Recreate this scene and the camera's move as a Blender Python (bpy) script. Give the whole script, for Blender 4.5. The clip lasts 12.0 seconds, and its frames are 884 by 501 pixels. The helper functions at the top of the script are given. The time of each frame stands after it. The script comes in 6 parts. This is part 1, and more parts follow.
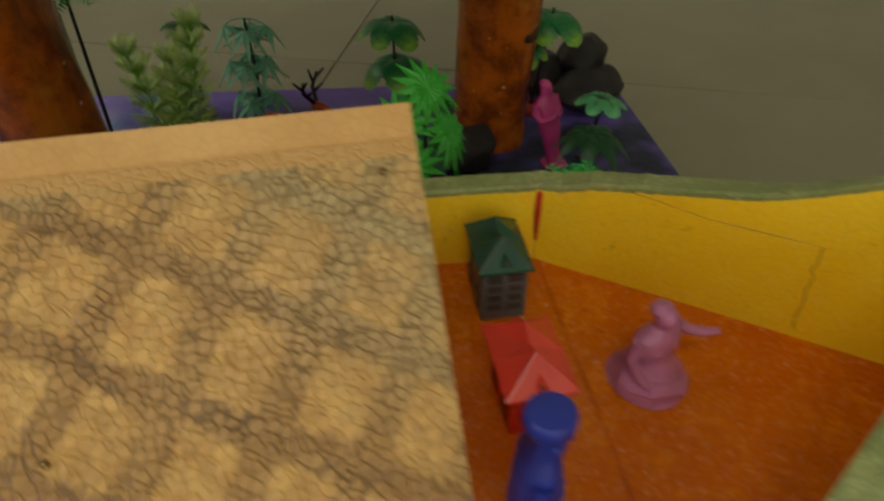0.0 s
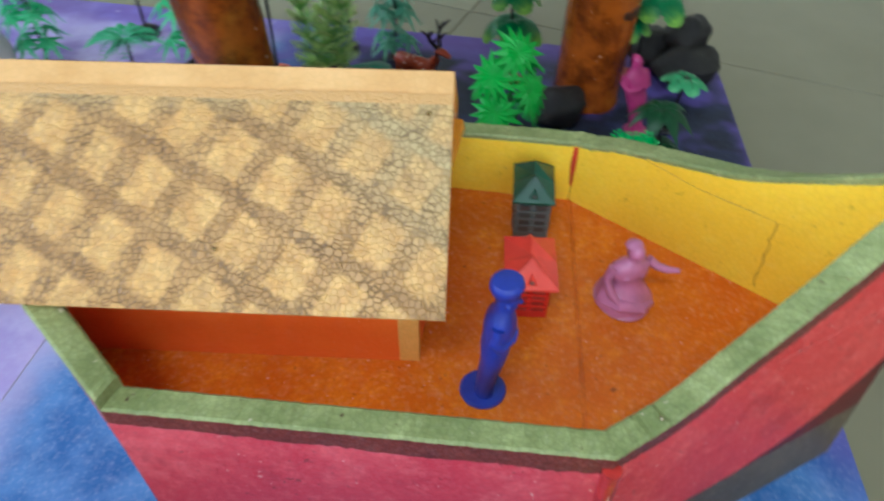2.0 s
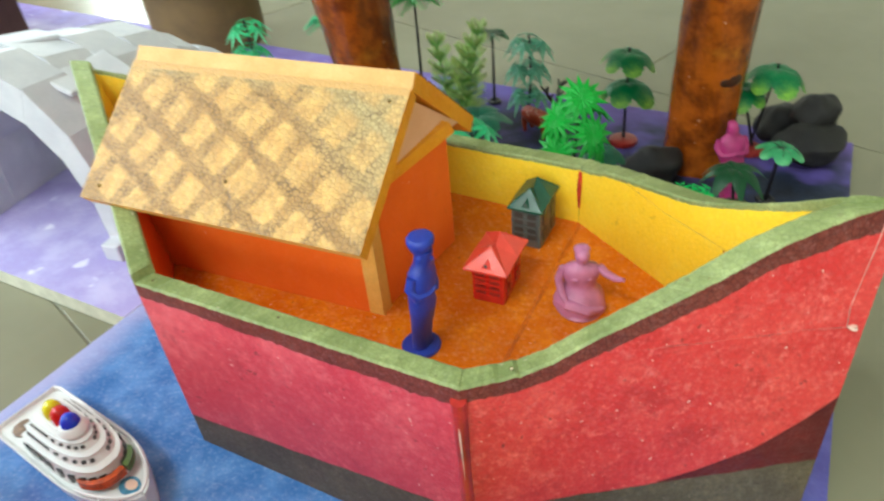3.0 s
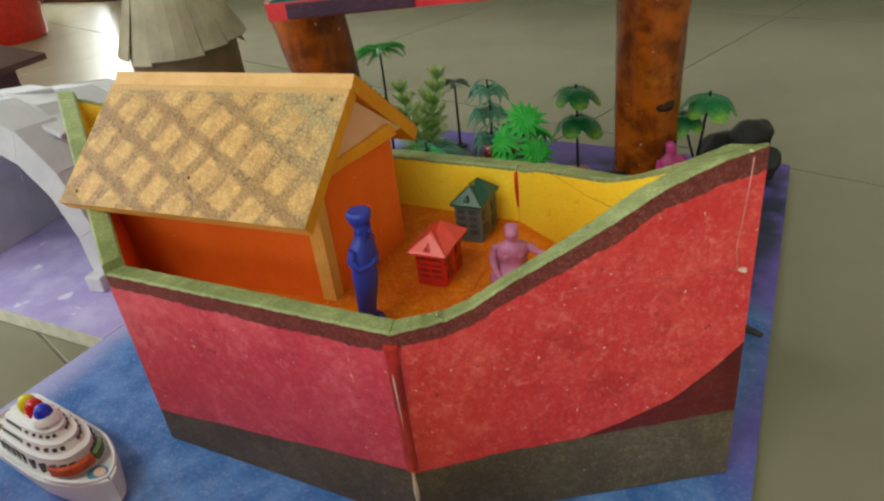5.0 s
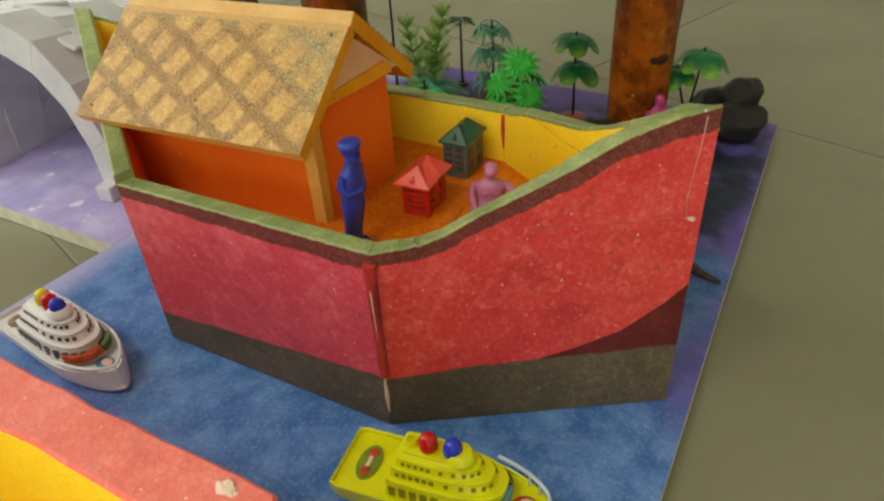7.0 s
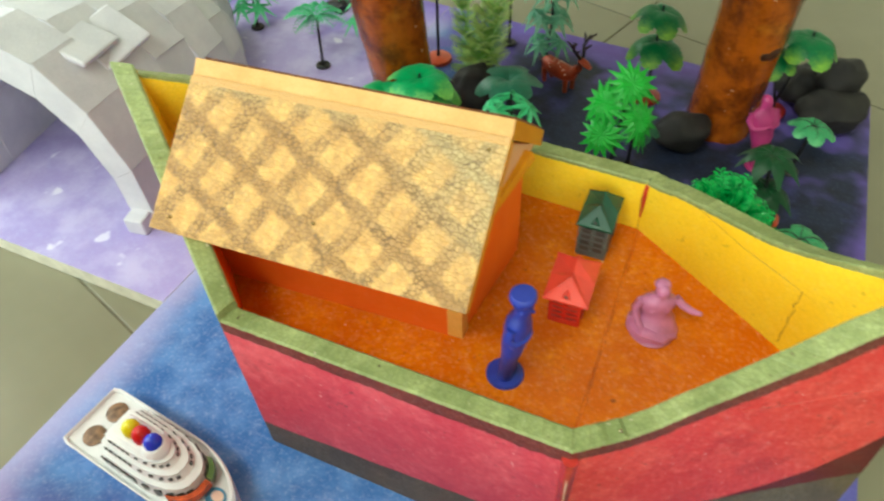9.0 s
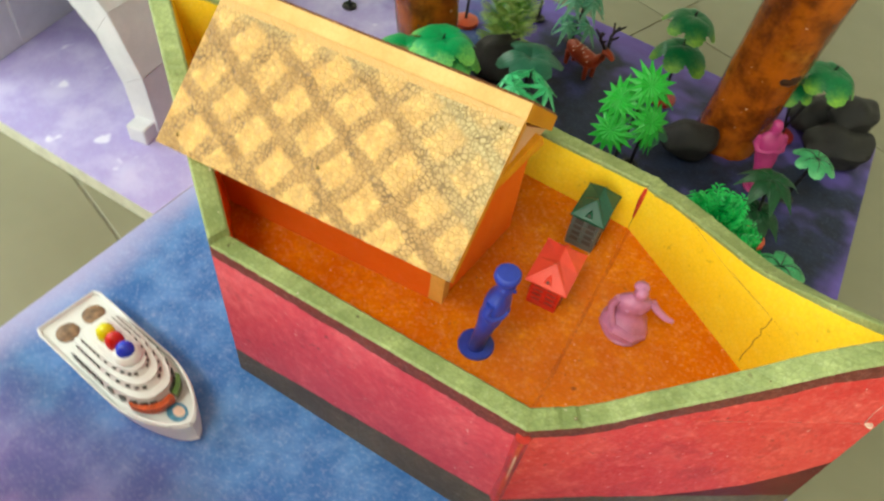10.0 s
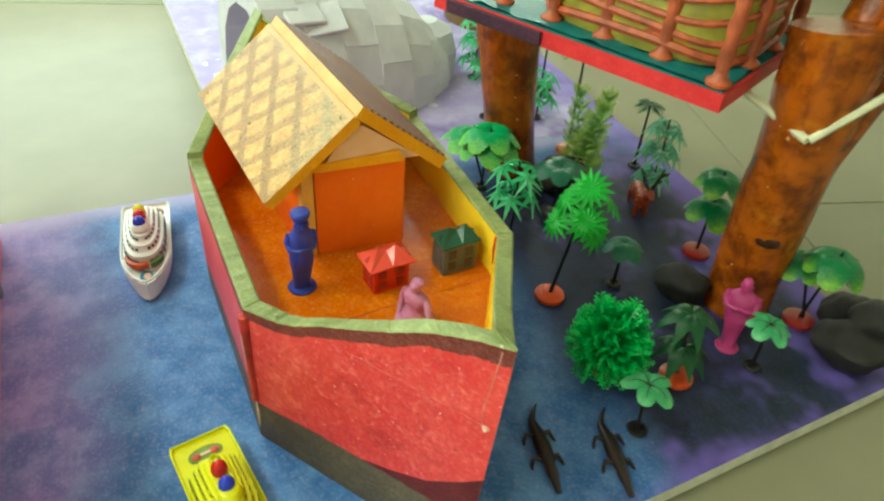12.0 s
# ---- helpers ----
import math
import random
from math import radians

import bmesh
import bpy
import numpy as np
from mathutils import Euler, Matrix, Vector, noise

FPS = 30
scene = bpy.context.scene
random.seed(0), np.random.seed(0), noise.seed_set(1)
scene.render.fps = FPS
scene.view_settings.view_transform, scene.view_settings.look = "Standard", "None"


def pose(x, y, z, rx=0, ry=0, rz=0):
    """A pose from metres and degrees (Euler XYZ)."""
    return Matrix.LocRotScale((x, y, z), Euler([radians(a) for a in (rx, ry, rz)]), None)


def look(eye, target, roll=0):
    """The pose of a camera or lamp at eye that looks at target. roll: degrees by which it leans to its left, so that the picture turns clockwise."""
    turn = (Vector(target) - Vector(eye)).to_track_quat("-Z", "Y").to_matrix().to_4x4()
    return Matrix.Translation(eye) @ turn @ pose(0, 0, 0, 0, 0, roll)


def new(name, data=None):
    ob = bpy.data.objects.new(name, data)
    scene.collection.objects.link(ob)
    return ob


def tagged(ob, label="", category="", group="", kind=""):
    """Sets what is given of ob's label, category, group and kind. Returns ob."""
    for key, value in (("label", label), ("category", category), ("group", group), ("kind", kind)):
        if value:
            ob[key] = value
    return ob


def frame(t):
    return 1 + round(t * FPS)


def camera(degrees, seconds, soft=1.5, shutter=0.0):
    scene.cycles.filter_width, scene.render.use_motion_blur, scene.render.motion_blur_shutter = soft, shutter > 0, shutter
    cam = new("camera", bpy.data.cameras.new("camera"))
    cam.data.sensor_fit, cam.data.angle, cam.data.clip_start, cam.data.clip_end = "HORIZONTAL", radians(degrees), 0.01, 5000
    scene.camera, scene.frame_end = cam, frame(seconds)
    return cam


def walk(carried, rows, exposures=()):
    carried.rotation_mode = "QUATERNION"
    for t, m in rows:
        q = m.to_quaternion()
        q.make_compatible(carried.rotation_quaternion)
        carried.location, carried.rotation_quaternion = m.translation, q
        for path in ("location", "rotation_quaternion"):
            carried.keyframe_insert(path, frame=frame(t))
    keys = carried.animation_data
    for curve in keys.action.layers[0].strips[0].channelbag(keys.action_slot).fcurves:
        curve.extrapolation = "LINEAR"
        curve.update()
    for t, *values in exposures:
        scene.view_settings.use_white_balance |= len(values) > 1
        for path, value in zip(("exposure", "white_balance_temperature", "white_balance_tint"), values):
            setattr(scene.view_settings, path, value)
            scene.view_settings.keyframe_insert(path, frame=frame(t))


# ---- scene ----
cam = camera(65.4, 12.0, soft=2.3, shutter=0.4)
PATH = [
    (0, (-0.097, -0.06, 0.364), (0.028, 1.463, -0.926), -0.3),
    (0.2, (-0.066, -0.086, 0.375), (0.04, 1.418, -0.94), -0.4),
    (0.5, (-0.025, -0.132, 0.406), (-0.073, 1.384, -0.898), -6.5),
    (0.7, (-0.022, -0.145, 0.419), (-0.16, 1.34, -0.912), -8.0),
    (1, (-0.014, -0.136, 0.446), (-0.216, 1.216, -1.014), -6.8),
    (1.2, (-0.031, -0.138, 0.43), (-0.24, 1.222, -1.019), -5.6),
    (1.5, (-0.041, -0.138, 0.422), (-0.19, 1.227, -1.033), -2.7),
    (1.7, (-0.049, -0.156, 0.423), (-0.15, 1.234, -1.009), -0.9),
    (2, (-0.051, -0.158, 0.432), (-0.277, 1.244, -0.976), 0.2),
    (2.2, (-0.018, -0.178, 0.416), (-0.382, 1.236, -0.948), 0.4),
    (2.5, (0.057, -0.192, 0.412), (-0.546, 1.068, -1.019), -4.1),
    (2.6, (0.08, -0.197, 0.414), (-0.583, 1.096, -0.96), -5.4),
    (3, (0.131, -0.199, 0.424), (-0.756, 1.138, -0.77), -5.7),
    (3.2, (0.148, -0.215, 0.416), (-0.825, 1.114, -0.718), -6.7),
    (4.8, (0.196, -0.249, 0.395), (-0.762, 1.198, -0.6), -8.4),
    (5, (0.2, -0.246, 0.388), (-0.736, 1.217, -0.606), -7.1),
    (5.5, (0.212, -0.255, 0.38), (-0.759, 1.137, -0.679), -6.5),
    (6, (0.217, -0.271, 0.386), (-0.763, 1.102, -0.689), -6.0),
    (6.2, (0.222, -0.272, 0.388), (-0.706, 1.089, -0.747), -5.2),
    (6.5, (0.233, -0.274, 0.389), (-0.697, 1.09, -0.741), -4.6),
    (6.7, (0.239, -0.277, 0.392), (-0.684, 1.097, -0.73), -3.9),
    (8.3, (0.128, -0.194, 0.511), (-0.604, 1.02, -0.901), -6.3),
    (8.5, (0.093, -0.19, 0.515), (-0.489, 1.058, -0.936), -2.7),
    (8.8, (0.048, -0.182, 0.511), (-0.574, 1.0, -0.978), -3.5),
    (9, (0.025, -0.179, 0.509), (-0.63, 1.003, -0.965), -2.8),
    (9.5, (0.0, -0.189, 0.519), (-0.625, 0.955, -0.997), 2.1),
    (9.8, (0.006, -0.186, 0.526), (-0.576, 0.928, -1.025), 5.8),
    (10, (0.022, -0.184, 0.519), (-0.548, 0.944, -1.031), 9.2),
    (10.2, (0.045, -0.158, 0.504), (-0.61, 0.834, -1.104), 8.4),
    (10.5, (0.114, -0.103, 0.464), (-0.709, 0.839, -1.097), 7.9),
    (10.8, (0.195, -0.074, 0.469), (-0.89, 0.692, -1.026), 1.9),
    (11, (0.24, -0.055, 0.478), (-0.996, 0.635, -0.936), -0.4),
    (11.3, (0.298, -0.03, 0.497), (-1.02, 0.582, -0.868), -1.3),
    (11.5, (0.328, -0.029, 0.502), (-1.067, 0.538, -0.814), -1.0),
    (11.8, (0.373, -0.027, 0.529), (-1.009, 0.618, -0.76), 3.2),
    (12, (0.404, -0.028, 0.53), (-1.007, 0.645, -0.717), 4.5),
]
EXPOSURES = [
    (0.0, -1.75, 7200, 6), (0.3, -0.95, 6200, 5), (0.6, -0.61, 5500, 4), (0.9, -0.59, 5600, 6), (1.5, -0.62, 5200, 4), (2.0, -0.57, 5100, 4), (2.2, -0.57, 5300, 6), (2.5, -0.43, 7100, 4), (2.75, -0.33, 5900, -1),
    (3.2, -0.10, 5700, -4), (4.8, -0.79, 6000, 3), (5.5, -1.07, 6900, 1), (6.0, -0.94, 6700, 0), (6.7, -0.91, 6900, 0), (8.3, -1.07, 6600, 0), (9.0, -0.20, 6250, -7), (9.5, -0.17, 6250, -7), (10.0, -0.17, 6550, -6), (10.2, -0.15, 6450, -7), (10.5, -0.10, 6950, -2), (11.0, -0.00, 6850, -7), (11.5, -0.03, 6750, -12), (12.0, -0.16, 6550, -18),
]
walk(cam, [(t, look(eye, target, roll)) for t, eye, target, roll in PATH], EXPOSURES)


# ---- light ----
FLOOR_Z = -0.02
sky = bpy.data.worlds.new("sky")
scene.world = sky
sky.use_nodes = True
tex = sky.node_tree.nodes.new("ShaderNodeTexSky")
tex.sky_type, tex.sun_disc, tex.sun_elevation, tex.sun_rotation = "NISHITA", False, radians(35), radians(-60)
back = sky.node_tree.nodes["Background"]
back.inputs["Strength"].default_value = 0.1
sky.node_tree.links.new(tex.outputs["Color"], back.inputs["Color"])


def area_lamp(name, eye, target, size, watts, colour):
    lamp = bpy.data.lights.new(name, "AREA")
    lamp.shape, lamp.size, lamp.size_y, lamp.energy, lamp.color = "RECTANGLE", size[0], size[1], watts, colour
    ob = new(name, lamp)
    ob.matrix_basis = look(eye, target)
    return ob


# Added overhead fill to brighten deck and cabin wall; no such fixture is seen.
area_lamp("overhead_fill", (-0.40, -1.40, 2.62), (-0.40, -1.20, 0), (1.2, 0.4), 52, (1.0, 0.96, 0.88))
area_lamp("south_window_daylight", (0.40, -2.38, 1.05), (0.0, 0.2, 0.35), (2.7, 1.8), 68, (1.0, 0.95, 0.87))
area_lamp("west_window_daylight", (-2.08, -0.60, 1.05), (-0.4, -0.1, 0.0), (1.6, 1.3), 42, (0.94, 0.97, 1.0))
area_lamp("doorway_daylight", (-2.98, 1.93, 1.0), (-2.3, 0.6, 0.0), (0.5, 1.8), 70, (1.0, 0.97, 0.92))


# ---- small tools ----
def thing(name, label, category, at=(0, 0, 0), turn=0, group="", kind=""):
    ob = new(name)
    ob.empty_display_size = 0.02
    ob.matrix_basis = pose(*at, 0, 0, turn)
    return tagged(ob, label, category, group, kind)


class Build:
    """Collects vertices and faces of one part."""

    def __init__(self):
        self.v, self.f, self.m = [], [], []

    def add(self, verts, faces, slot=0, m=None):
        k = len(self.v)
        self.v += [tuple(m @ Vector(p)) if m else tuple(p) for p in verts]
        self.f += [tuple(k + i for i in f) for f in faces]
        self.m += [slot] * len(faces)
        return self

    def box(self, size, at=(0, 0, 0), slot=0, m=None, bevel=0.0):
        x, y, z = (s / 2 for s in size)
        b = min(bevel, x * 0.9, y * 0.9, z * 0.9)
        if b <= 0:
            vs = [(at[0] + i * x, at[1] + j * y, at[2] + k * z) for i in (-1, 1) for j in (-1, 1) for k in (-1, 1)]
            return self.add(vs, [(0, 1, 3, 2), (4, 6, 7, 5), (0, 4, 5, 1), (2, 3, 7, 6), (0, 2, 6, 4), (1, 5, 7, 3)], slot, m)
        bm = bmesh.new()
        bmesh.ops.create_cube(bm, size=1)
        bmesh.ops.scale(bm, vec=size, verts=bm.verts)
        bmesh.ops.bevel(bm, geom=bm.edges[:], offset=b, segments=2, affect="EDGES", profile=0.5)
        bmesh.ops.translate(bm, vec=at, verts=bm.verts)
        bm.verts.index_update()
        self.add([v.co[:] for v in bm.verts], [[v.index for v in f.verts] for f in bm.faces], slot, m)
        bm.free()
        return self

    def prism(self, outline, z0, z1, slot=0, m=None, top=None):
        """An upright prism over a counter-clockwise outline; top: a scaled outline for tapered ones."""
        n, top = len(outline), top or outline
        vs = [(x, y, z0) for x, y in outline] + [(x, y, z1) for x, y in top]
        fs = [(i, (i + 1) % n, n + (i + 1) % n, n + i) for i in range(n)]
        return self.add(vs, fs + [tuple(range(n - 1, -1, -1)), tuple(range(n, 2 * n))], slot, m)

    def rings(self, rows, slot=0, m=None, caps=True):
        """Joins rings of equal length, in order."""
        n = len(rows[0])
        vs = [p for r in rows for p in r]
        fs = [(a * n + i, a * n + (i + 1) % n, (a + 1) * n + (i + 1) % n, (a + 1) * n + i) for a in range(len(rows) - 1) for i in range(n)]
        if caps:
            fs += [tuple(range(n - 1, -1, -1)), tuple(range((len(rows) - 1) * n, len(rows) * n))]
        return self.add(vs, fs, slot, m)

    def lathe(self, profile, n=20, slot=0, m=None, squash=1.0):
        rows = [[(r * math.cos(2 * math.pi * i / n), squash * r * math.sin(2 * math.pi * i / n), z) for i in range(n)] for r, z in profile]
        return self.rings(rows, slot, m)

    def tube(self, points, radii, n=8, slot=0, m=None):
        rows = []
        pts = [Vector(p) for p in points]
        radii = radii if isinstance(radii, (list, tuple)) else [radii] * len(pts)
        for k, p in enumerate(pts):
            d = (pts[min(k + 1, len(pts) - 1)] - pts[max(k - 1, 0)]).normalized()
            a = d.cross(Vector((0, 0, 1)) if abs(d.z) < 0.9 else Vector((1, 0, 0))).normalized()
            b = d.cross(a)
            rows.append([tuple(p + radii[k] * (math.cos(2 * math.pi * i / n) * a - math.sin(2 * math.pi * i / n) * b)) for i in range(n)])
        return self.rings(rows, slot, m)

    def blob(self, radii, at=(0, 0, 0), slot=0, n=14, rough=0.0, scale=30, m=None, turn=0.0):
        rows = []
        for a in range(1, n // 2):
            th = math.pi * a / (n // 2)
            row = []
            for i in range(n):
                ph = 2 * math.pi * i / n
                d = Vector((math.sin(th) * math.cos(ph), math.sin(th) * math.sin(ph), -math.cos(th)))
                k = 1 + rough * noise.noise(d * scale / 20 + Vector(at) * 37)
                q = Vector((radii[0] * d.x, radii[1] * d.y, radii[2] * d.z)) * k
                q.rotate(Euler((0, 0, turn)))
                row.append((at[0] + q.x, at[1] + q.y, at[2] + q.z))
            rows.append(row)
        k = len(self.v)
        self.rings(rows, slot, m, caps=False)
        lo, hi = (at[0], at[1], at[2] - radii[2]), (at[0], at[1], at[2] + radii[2])
        base = len(self.v)
        self.add([lo, hi], [], slot, m)
        for i in range(n):
            self.f += [(base, k + (i + 1) % n, k + i), (base + 1, k + (len(rows) - 1) * n + i, k + (len(rows) - 1) * n + (i + 1) % n)]
            self.m += [slot, slot]
        return self

    def mesh(self, name, mats, smooth=False):
        me = bpy.data.meshes.new(name)
        me.from_pydata(self.v, [], self.f)
        for mt in mats if isinstance(mats, (list, tuple)) else [mats]:
            me.materials.append(mt)
        me.polygons.foreach_set("material_index", self.m)
        me.polygons.foreach_set("use_smooth", [smooth] * len(self.f))
        if smooth:
            me.set_sharp_from_angle(angle=radians(40))
        me.update()
        return me


def part(name, build, mats, parent, label="", smooth=False, at=None):
    """Links one part under its thing; at: its pose within the thing."""
    ob = new(name, build if isinstance(build, bpy.types.Mesh) else build.mesh(name, mats, smooth))
    ob.parent = parent
    if at:
        ob.matrix_basis = at
    return tagged(ob, label)


def single(name, build, mats, label, category, at=(0, 0, 0), turn=0, smooth=True, kind="", group=""):
    """A thing that is one mesh."""
    ob = new(name, build.mesh(name, mats, smooth))
    ob.matrix_basis = pose(*at, 0, 0, turn)
    return tagged(ob, label, category, group, kind)


def rgb(r, g, b):
    """A colour from eight-bit values."""
    return tuple((c / 255 / 12.92) if c < 10 else ((c / 255 + 0.055) / 1.055) ** 2.4 for c in (r, g, b)) + (1,)


# ---- materials ----
def shader(name):
    mt = bpy.data.materials.new(name)
    mt.use_nodes = True
    nt = mt.node_tree
    return mt, nt, nt.nodes["Principled BSDF"]


def node(nt, kind, **values):
    n = nt.nodes.new(kind)
    for key, value in values.items():
        n.inputs[key.replace("_", " ")].default_value = value
    return n


def mix(nt, factor, a, b, blend="MIX"):
    n = nt.nodes.new("ShaderNodeMix")
    n.data_type, n.blend_type = "RGBA", blend
    for socket, value in ((n.inputs[0], factor), (n.inputs[6], a), (n.inputs[7], b)):
        if isinstance(value, bpy.types.NodeSocket):
            nt.links.new(value, socket)
        else:
            socket.default_value = value
    return n.outputs[2]


def calc(nt, op, a, b=0.0, c=0.0, clamp=False):
    n = nt.nodes.new("ShaderNodeMath")
    n.operation, n.use_clamp = op, clamp
    for socket, value in zip(n.inputs, (a, b, c)):
        if isinstance(value, bpy.types.NodeSocket):
            nt.links.new(value, socket)
        else:
            socket.default_value = value
    return n.outputs[0]


def span(nt, value, lo, hi, a=0.0, b=1.0):
    n = nt.nodes.new("ShaderNodeMapRange")
    n.interpolation_type = "SMOOTHSTEP"
    for key, v in (("From Min", lo), ("From Max", hi), ("To Min", a), ("To Max", b)):
        n.inputs[key].default_value = v
    nt.links.new(value, n.inputs["Value"])
    return n.outputs["Result"]


def place(nt):
    return nt.nodes.new("ShaderNodeTexCoord").outputs["Object"]


def noisy(nt, where, scale, detail=4.0, rough=0.6):
    n = node(nt, "ShaderNodeTexNoise", Scale=scale, Detail=detail, Roughness=rough)
    nt.links.new(where, n.inputs["Vector"])
    return n.outputs["Fac"]


def cells(nt, where, scale, feature="DISTANCE_TO_EDGE"):
    n = node(nt, "ShaderNodeTexVoronoi", Scale=scale)
    n.feature = feature
    nt.links.new(where, n.inputs["Vector"])
    return n


def relief(nt, bsdf, height, strength, distance):
    n = node(nt, "ShaderNodeBump", Strength=strength, Distance=distance)
    nt.links.new(height, n.inputs["Height"])
    nt.links.new(n.outputs["Normal"], bsdf.inputs["Normal"])


def foam(name, col, dark, rough=0.45, blotch=28, beads=0.35, chip_glint=0.0, fine=0.25, dirt=0.0, wash=0.0):
    """Painted bead foam: brushed blotches, a faint bead pattern, pale flecks for chips and painted-in glints, thin
    watery patches.
    """
    mt, nt, bsdf = shader(name)
    w = place(nt)
    c = mix(nt, span(nt, noisy(nt, w, blotch, 5), 0.32, 0.72), dark, col)
    c = mix(nt, span(nt, noisy(nt, w, blotch * 9, 3), 0.35, 0.75, fine, 0.0), c, dark)
    c = mix(nt, span(nt, noisy(nt, w, blotch * 3.1, 4, 0.7), 0.42, 0.68, 0.55 * min(1, fine * 2), 0.0), c, dark)
    c = mix(nt, span(nt, noisy(nt, w, blotch * 6.5, 4, 0.7), 0.52, 0.74, 0.0, fine * 0.5), c, tuple(x + (1 - x) * 0.2 for x in col[:3]) + (1,))
    if wash:
        c = mix(nt, span(nt, noisy(nt, w, blotch * 0.5, 6, 0.72), 0.50, 0.66, 0, wash), c, tuple(x + (1 - x) * 0.07 for x in col[:3]) + (1,))
        c = mix(nt, span(nt, noisy(nt, w, blotch * 0.8, 6, 0.75), 0.46, 0.34, 0, wash), c, tuple(x * 0.74 for x in dark[:3]) + (1,))
        c = mix(nt, span(nt, noisy(nt, w, blotch * 4.5, 5, 0.8), 0.54, 0.66, 0, wash * 0.6), c, tuple(x + (1 - x) * 0.10 for x in col[:3]) + (1,))
    grain = nt.nodes.new("ShaderNodeSeparateColor")
    nt.links.new(cells(nt, w, 430, "F1").outputs["Color"], grain.inputs[0])
    c = mix(nt, span(nt, grain.outputs[0], 0.0, 1.0, fine * 0.34, 0.0), c, dark)
    c = mix(nt, span(nt, grain.outputs[1], 0.6, 1.0, 0.0, fine * 0.16), c, tuple(x + (1 - x) * 0.25 for x in col[:3]) + (1,))
    edge = calc(nt, "MULTIPLY", span(nt, cells(nt, w, 270).outputs["Distance"], 0.0, 0.14), span(nt, cells(nt, w, 270, "F1").outputs["Distance"], 1.0, 0.6, 0.4, 1.0))
    c = mix(nt, calc(nt, "MULTIPLY", calc(nt, "SUBTRACT", 1.0, edge), beads), c, tuple(x * 0.45 for x in dark[:3]) + (1,))
    if chip_glint:
        f = span(nt, noisy(nt, w, 260, 1.5), 0.745 - 0.02 * wash, 0.77 - 0.02 * wash, 0, chip_glint)
        c = mix(nt, f, c, rgb(240, 215, 200))
    if dirt:
        spot = calc(nt, "MULTIPLY", span(nt, noisy(nt, w, 190, 2), 0.66, 0.74, 0, dirt), span(nt, noisy(nt, w, 24, 3), 0.40, 0.62))
        c = mix(nt, spot, c, rgb(74, 46, 34))
        c = mix(nt, span(nt, noisy(nt, w, 32, 5, 0.7), 0.58, 0.74, 0, dirt * 0.55), c, tuple(x * 0.6 for x in dark[:3]) + (1,))
    nt.links.new(c, bsdf.inputs["Base Color"])
    bsdf.inputs["Roughness"].default_value = rough
    bsdf.inputs["Specular IOR Level"].default_value = 0.3 + 0.3 * wash
    h = calc(nt, "ADD", calc(nt, "MULTIPLY", edge, 0.16), calc(nt, "MULTIPLY", noisy(nt, w, 420, 3), 0.8))
    relief(nt, bsdf, h, 0.35, 0.0012)
    return mt


def plain(name, col, rough=0.4, var=0.12, scale=60, metal=0.0, bump=0.06, gloss=None):
    """Moulded plastic, clay, paper and the like, with slight unevenness."""
    mt, nt, bsdf = shader(name)
    w = place(nt)
    low = tuple(x * (1 - 2.2 * var) for x in col[:3]) + (1,)
    c = mix(nt, span(nt, noisy(nt, w, scale, 4), 0.3, 0.7), low, col)
    nt.links.new(c, bsdf.inputs["Base Color"])
    bsdf.inputs["Roughness"].default_value = rough
    bsdf.inputs["Metallic"].default_value = metal
    relief(nt, bsdf, noisy(nt, w, scale * 8, 3), bump * 4, 0.0008)
    return mt


def leafy(name, inner, tip, length, rough=0.38):
    """A moulded leaf, its tip sprayed in another green; veins along it."""
    mt, nt, bsdf = shader(name)
    w = place(nt)
    sep = nt.nodes.new("ShaderNodeSeparateXYZ")
    nt.links.new(w, sep.inputs[0])
    far = calc(nt, "ADD", sep.outputs[0], calc(nt, "MULTIPLY", calc(nt, "SUBTRACT", noisy(nt, w, 120, 3), 0.5), length * 0.5))
    c = mix(nt, span(nt, far, length * 0.5, length * 1.02), inner, tip)
    c = mix(nt, span(nt, noisy(nt, w, 260, 2), 0.4, 0.75, 0, 0.35), c, tuple(x * 0.5 for x in inner[:3]) + (1,))
    nt.links.new(c, bsdf.inputs["Base Color"])
    bsdf.inputs["Roughness"].default_value = rough
    bsdf.inputs["Specular IOR Level"].default_value = 0.3
    wave = node(nt, "ShaderNodeTexWave", Scale=90.0, Distortion=2.0)
    wave.bands_direction = "Y"
    nt.links.new(w, wave.inputs["Vector"])
    relief(nt, bsdf, wave.outputs["Fac"], 0.25, 0.0006)
    return mt


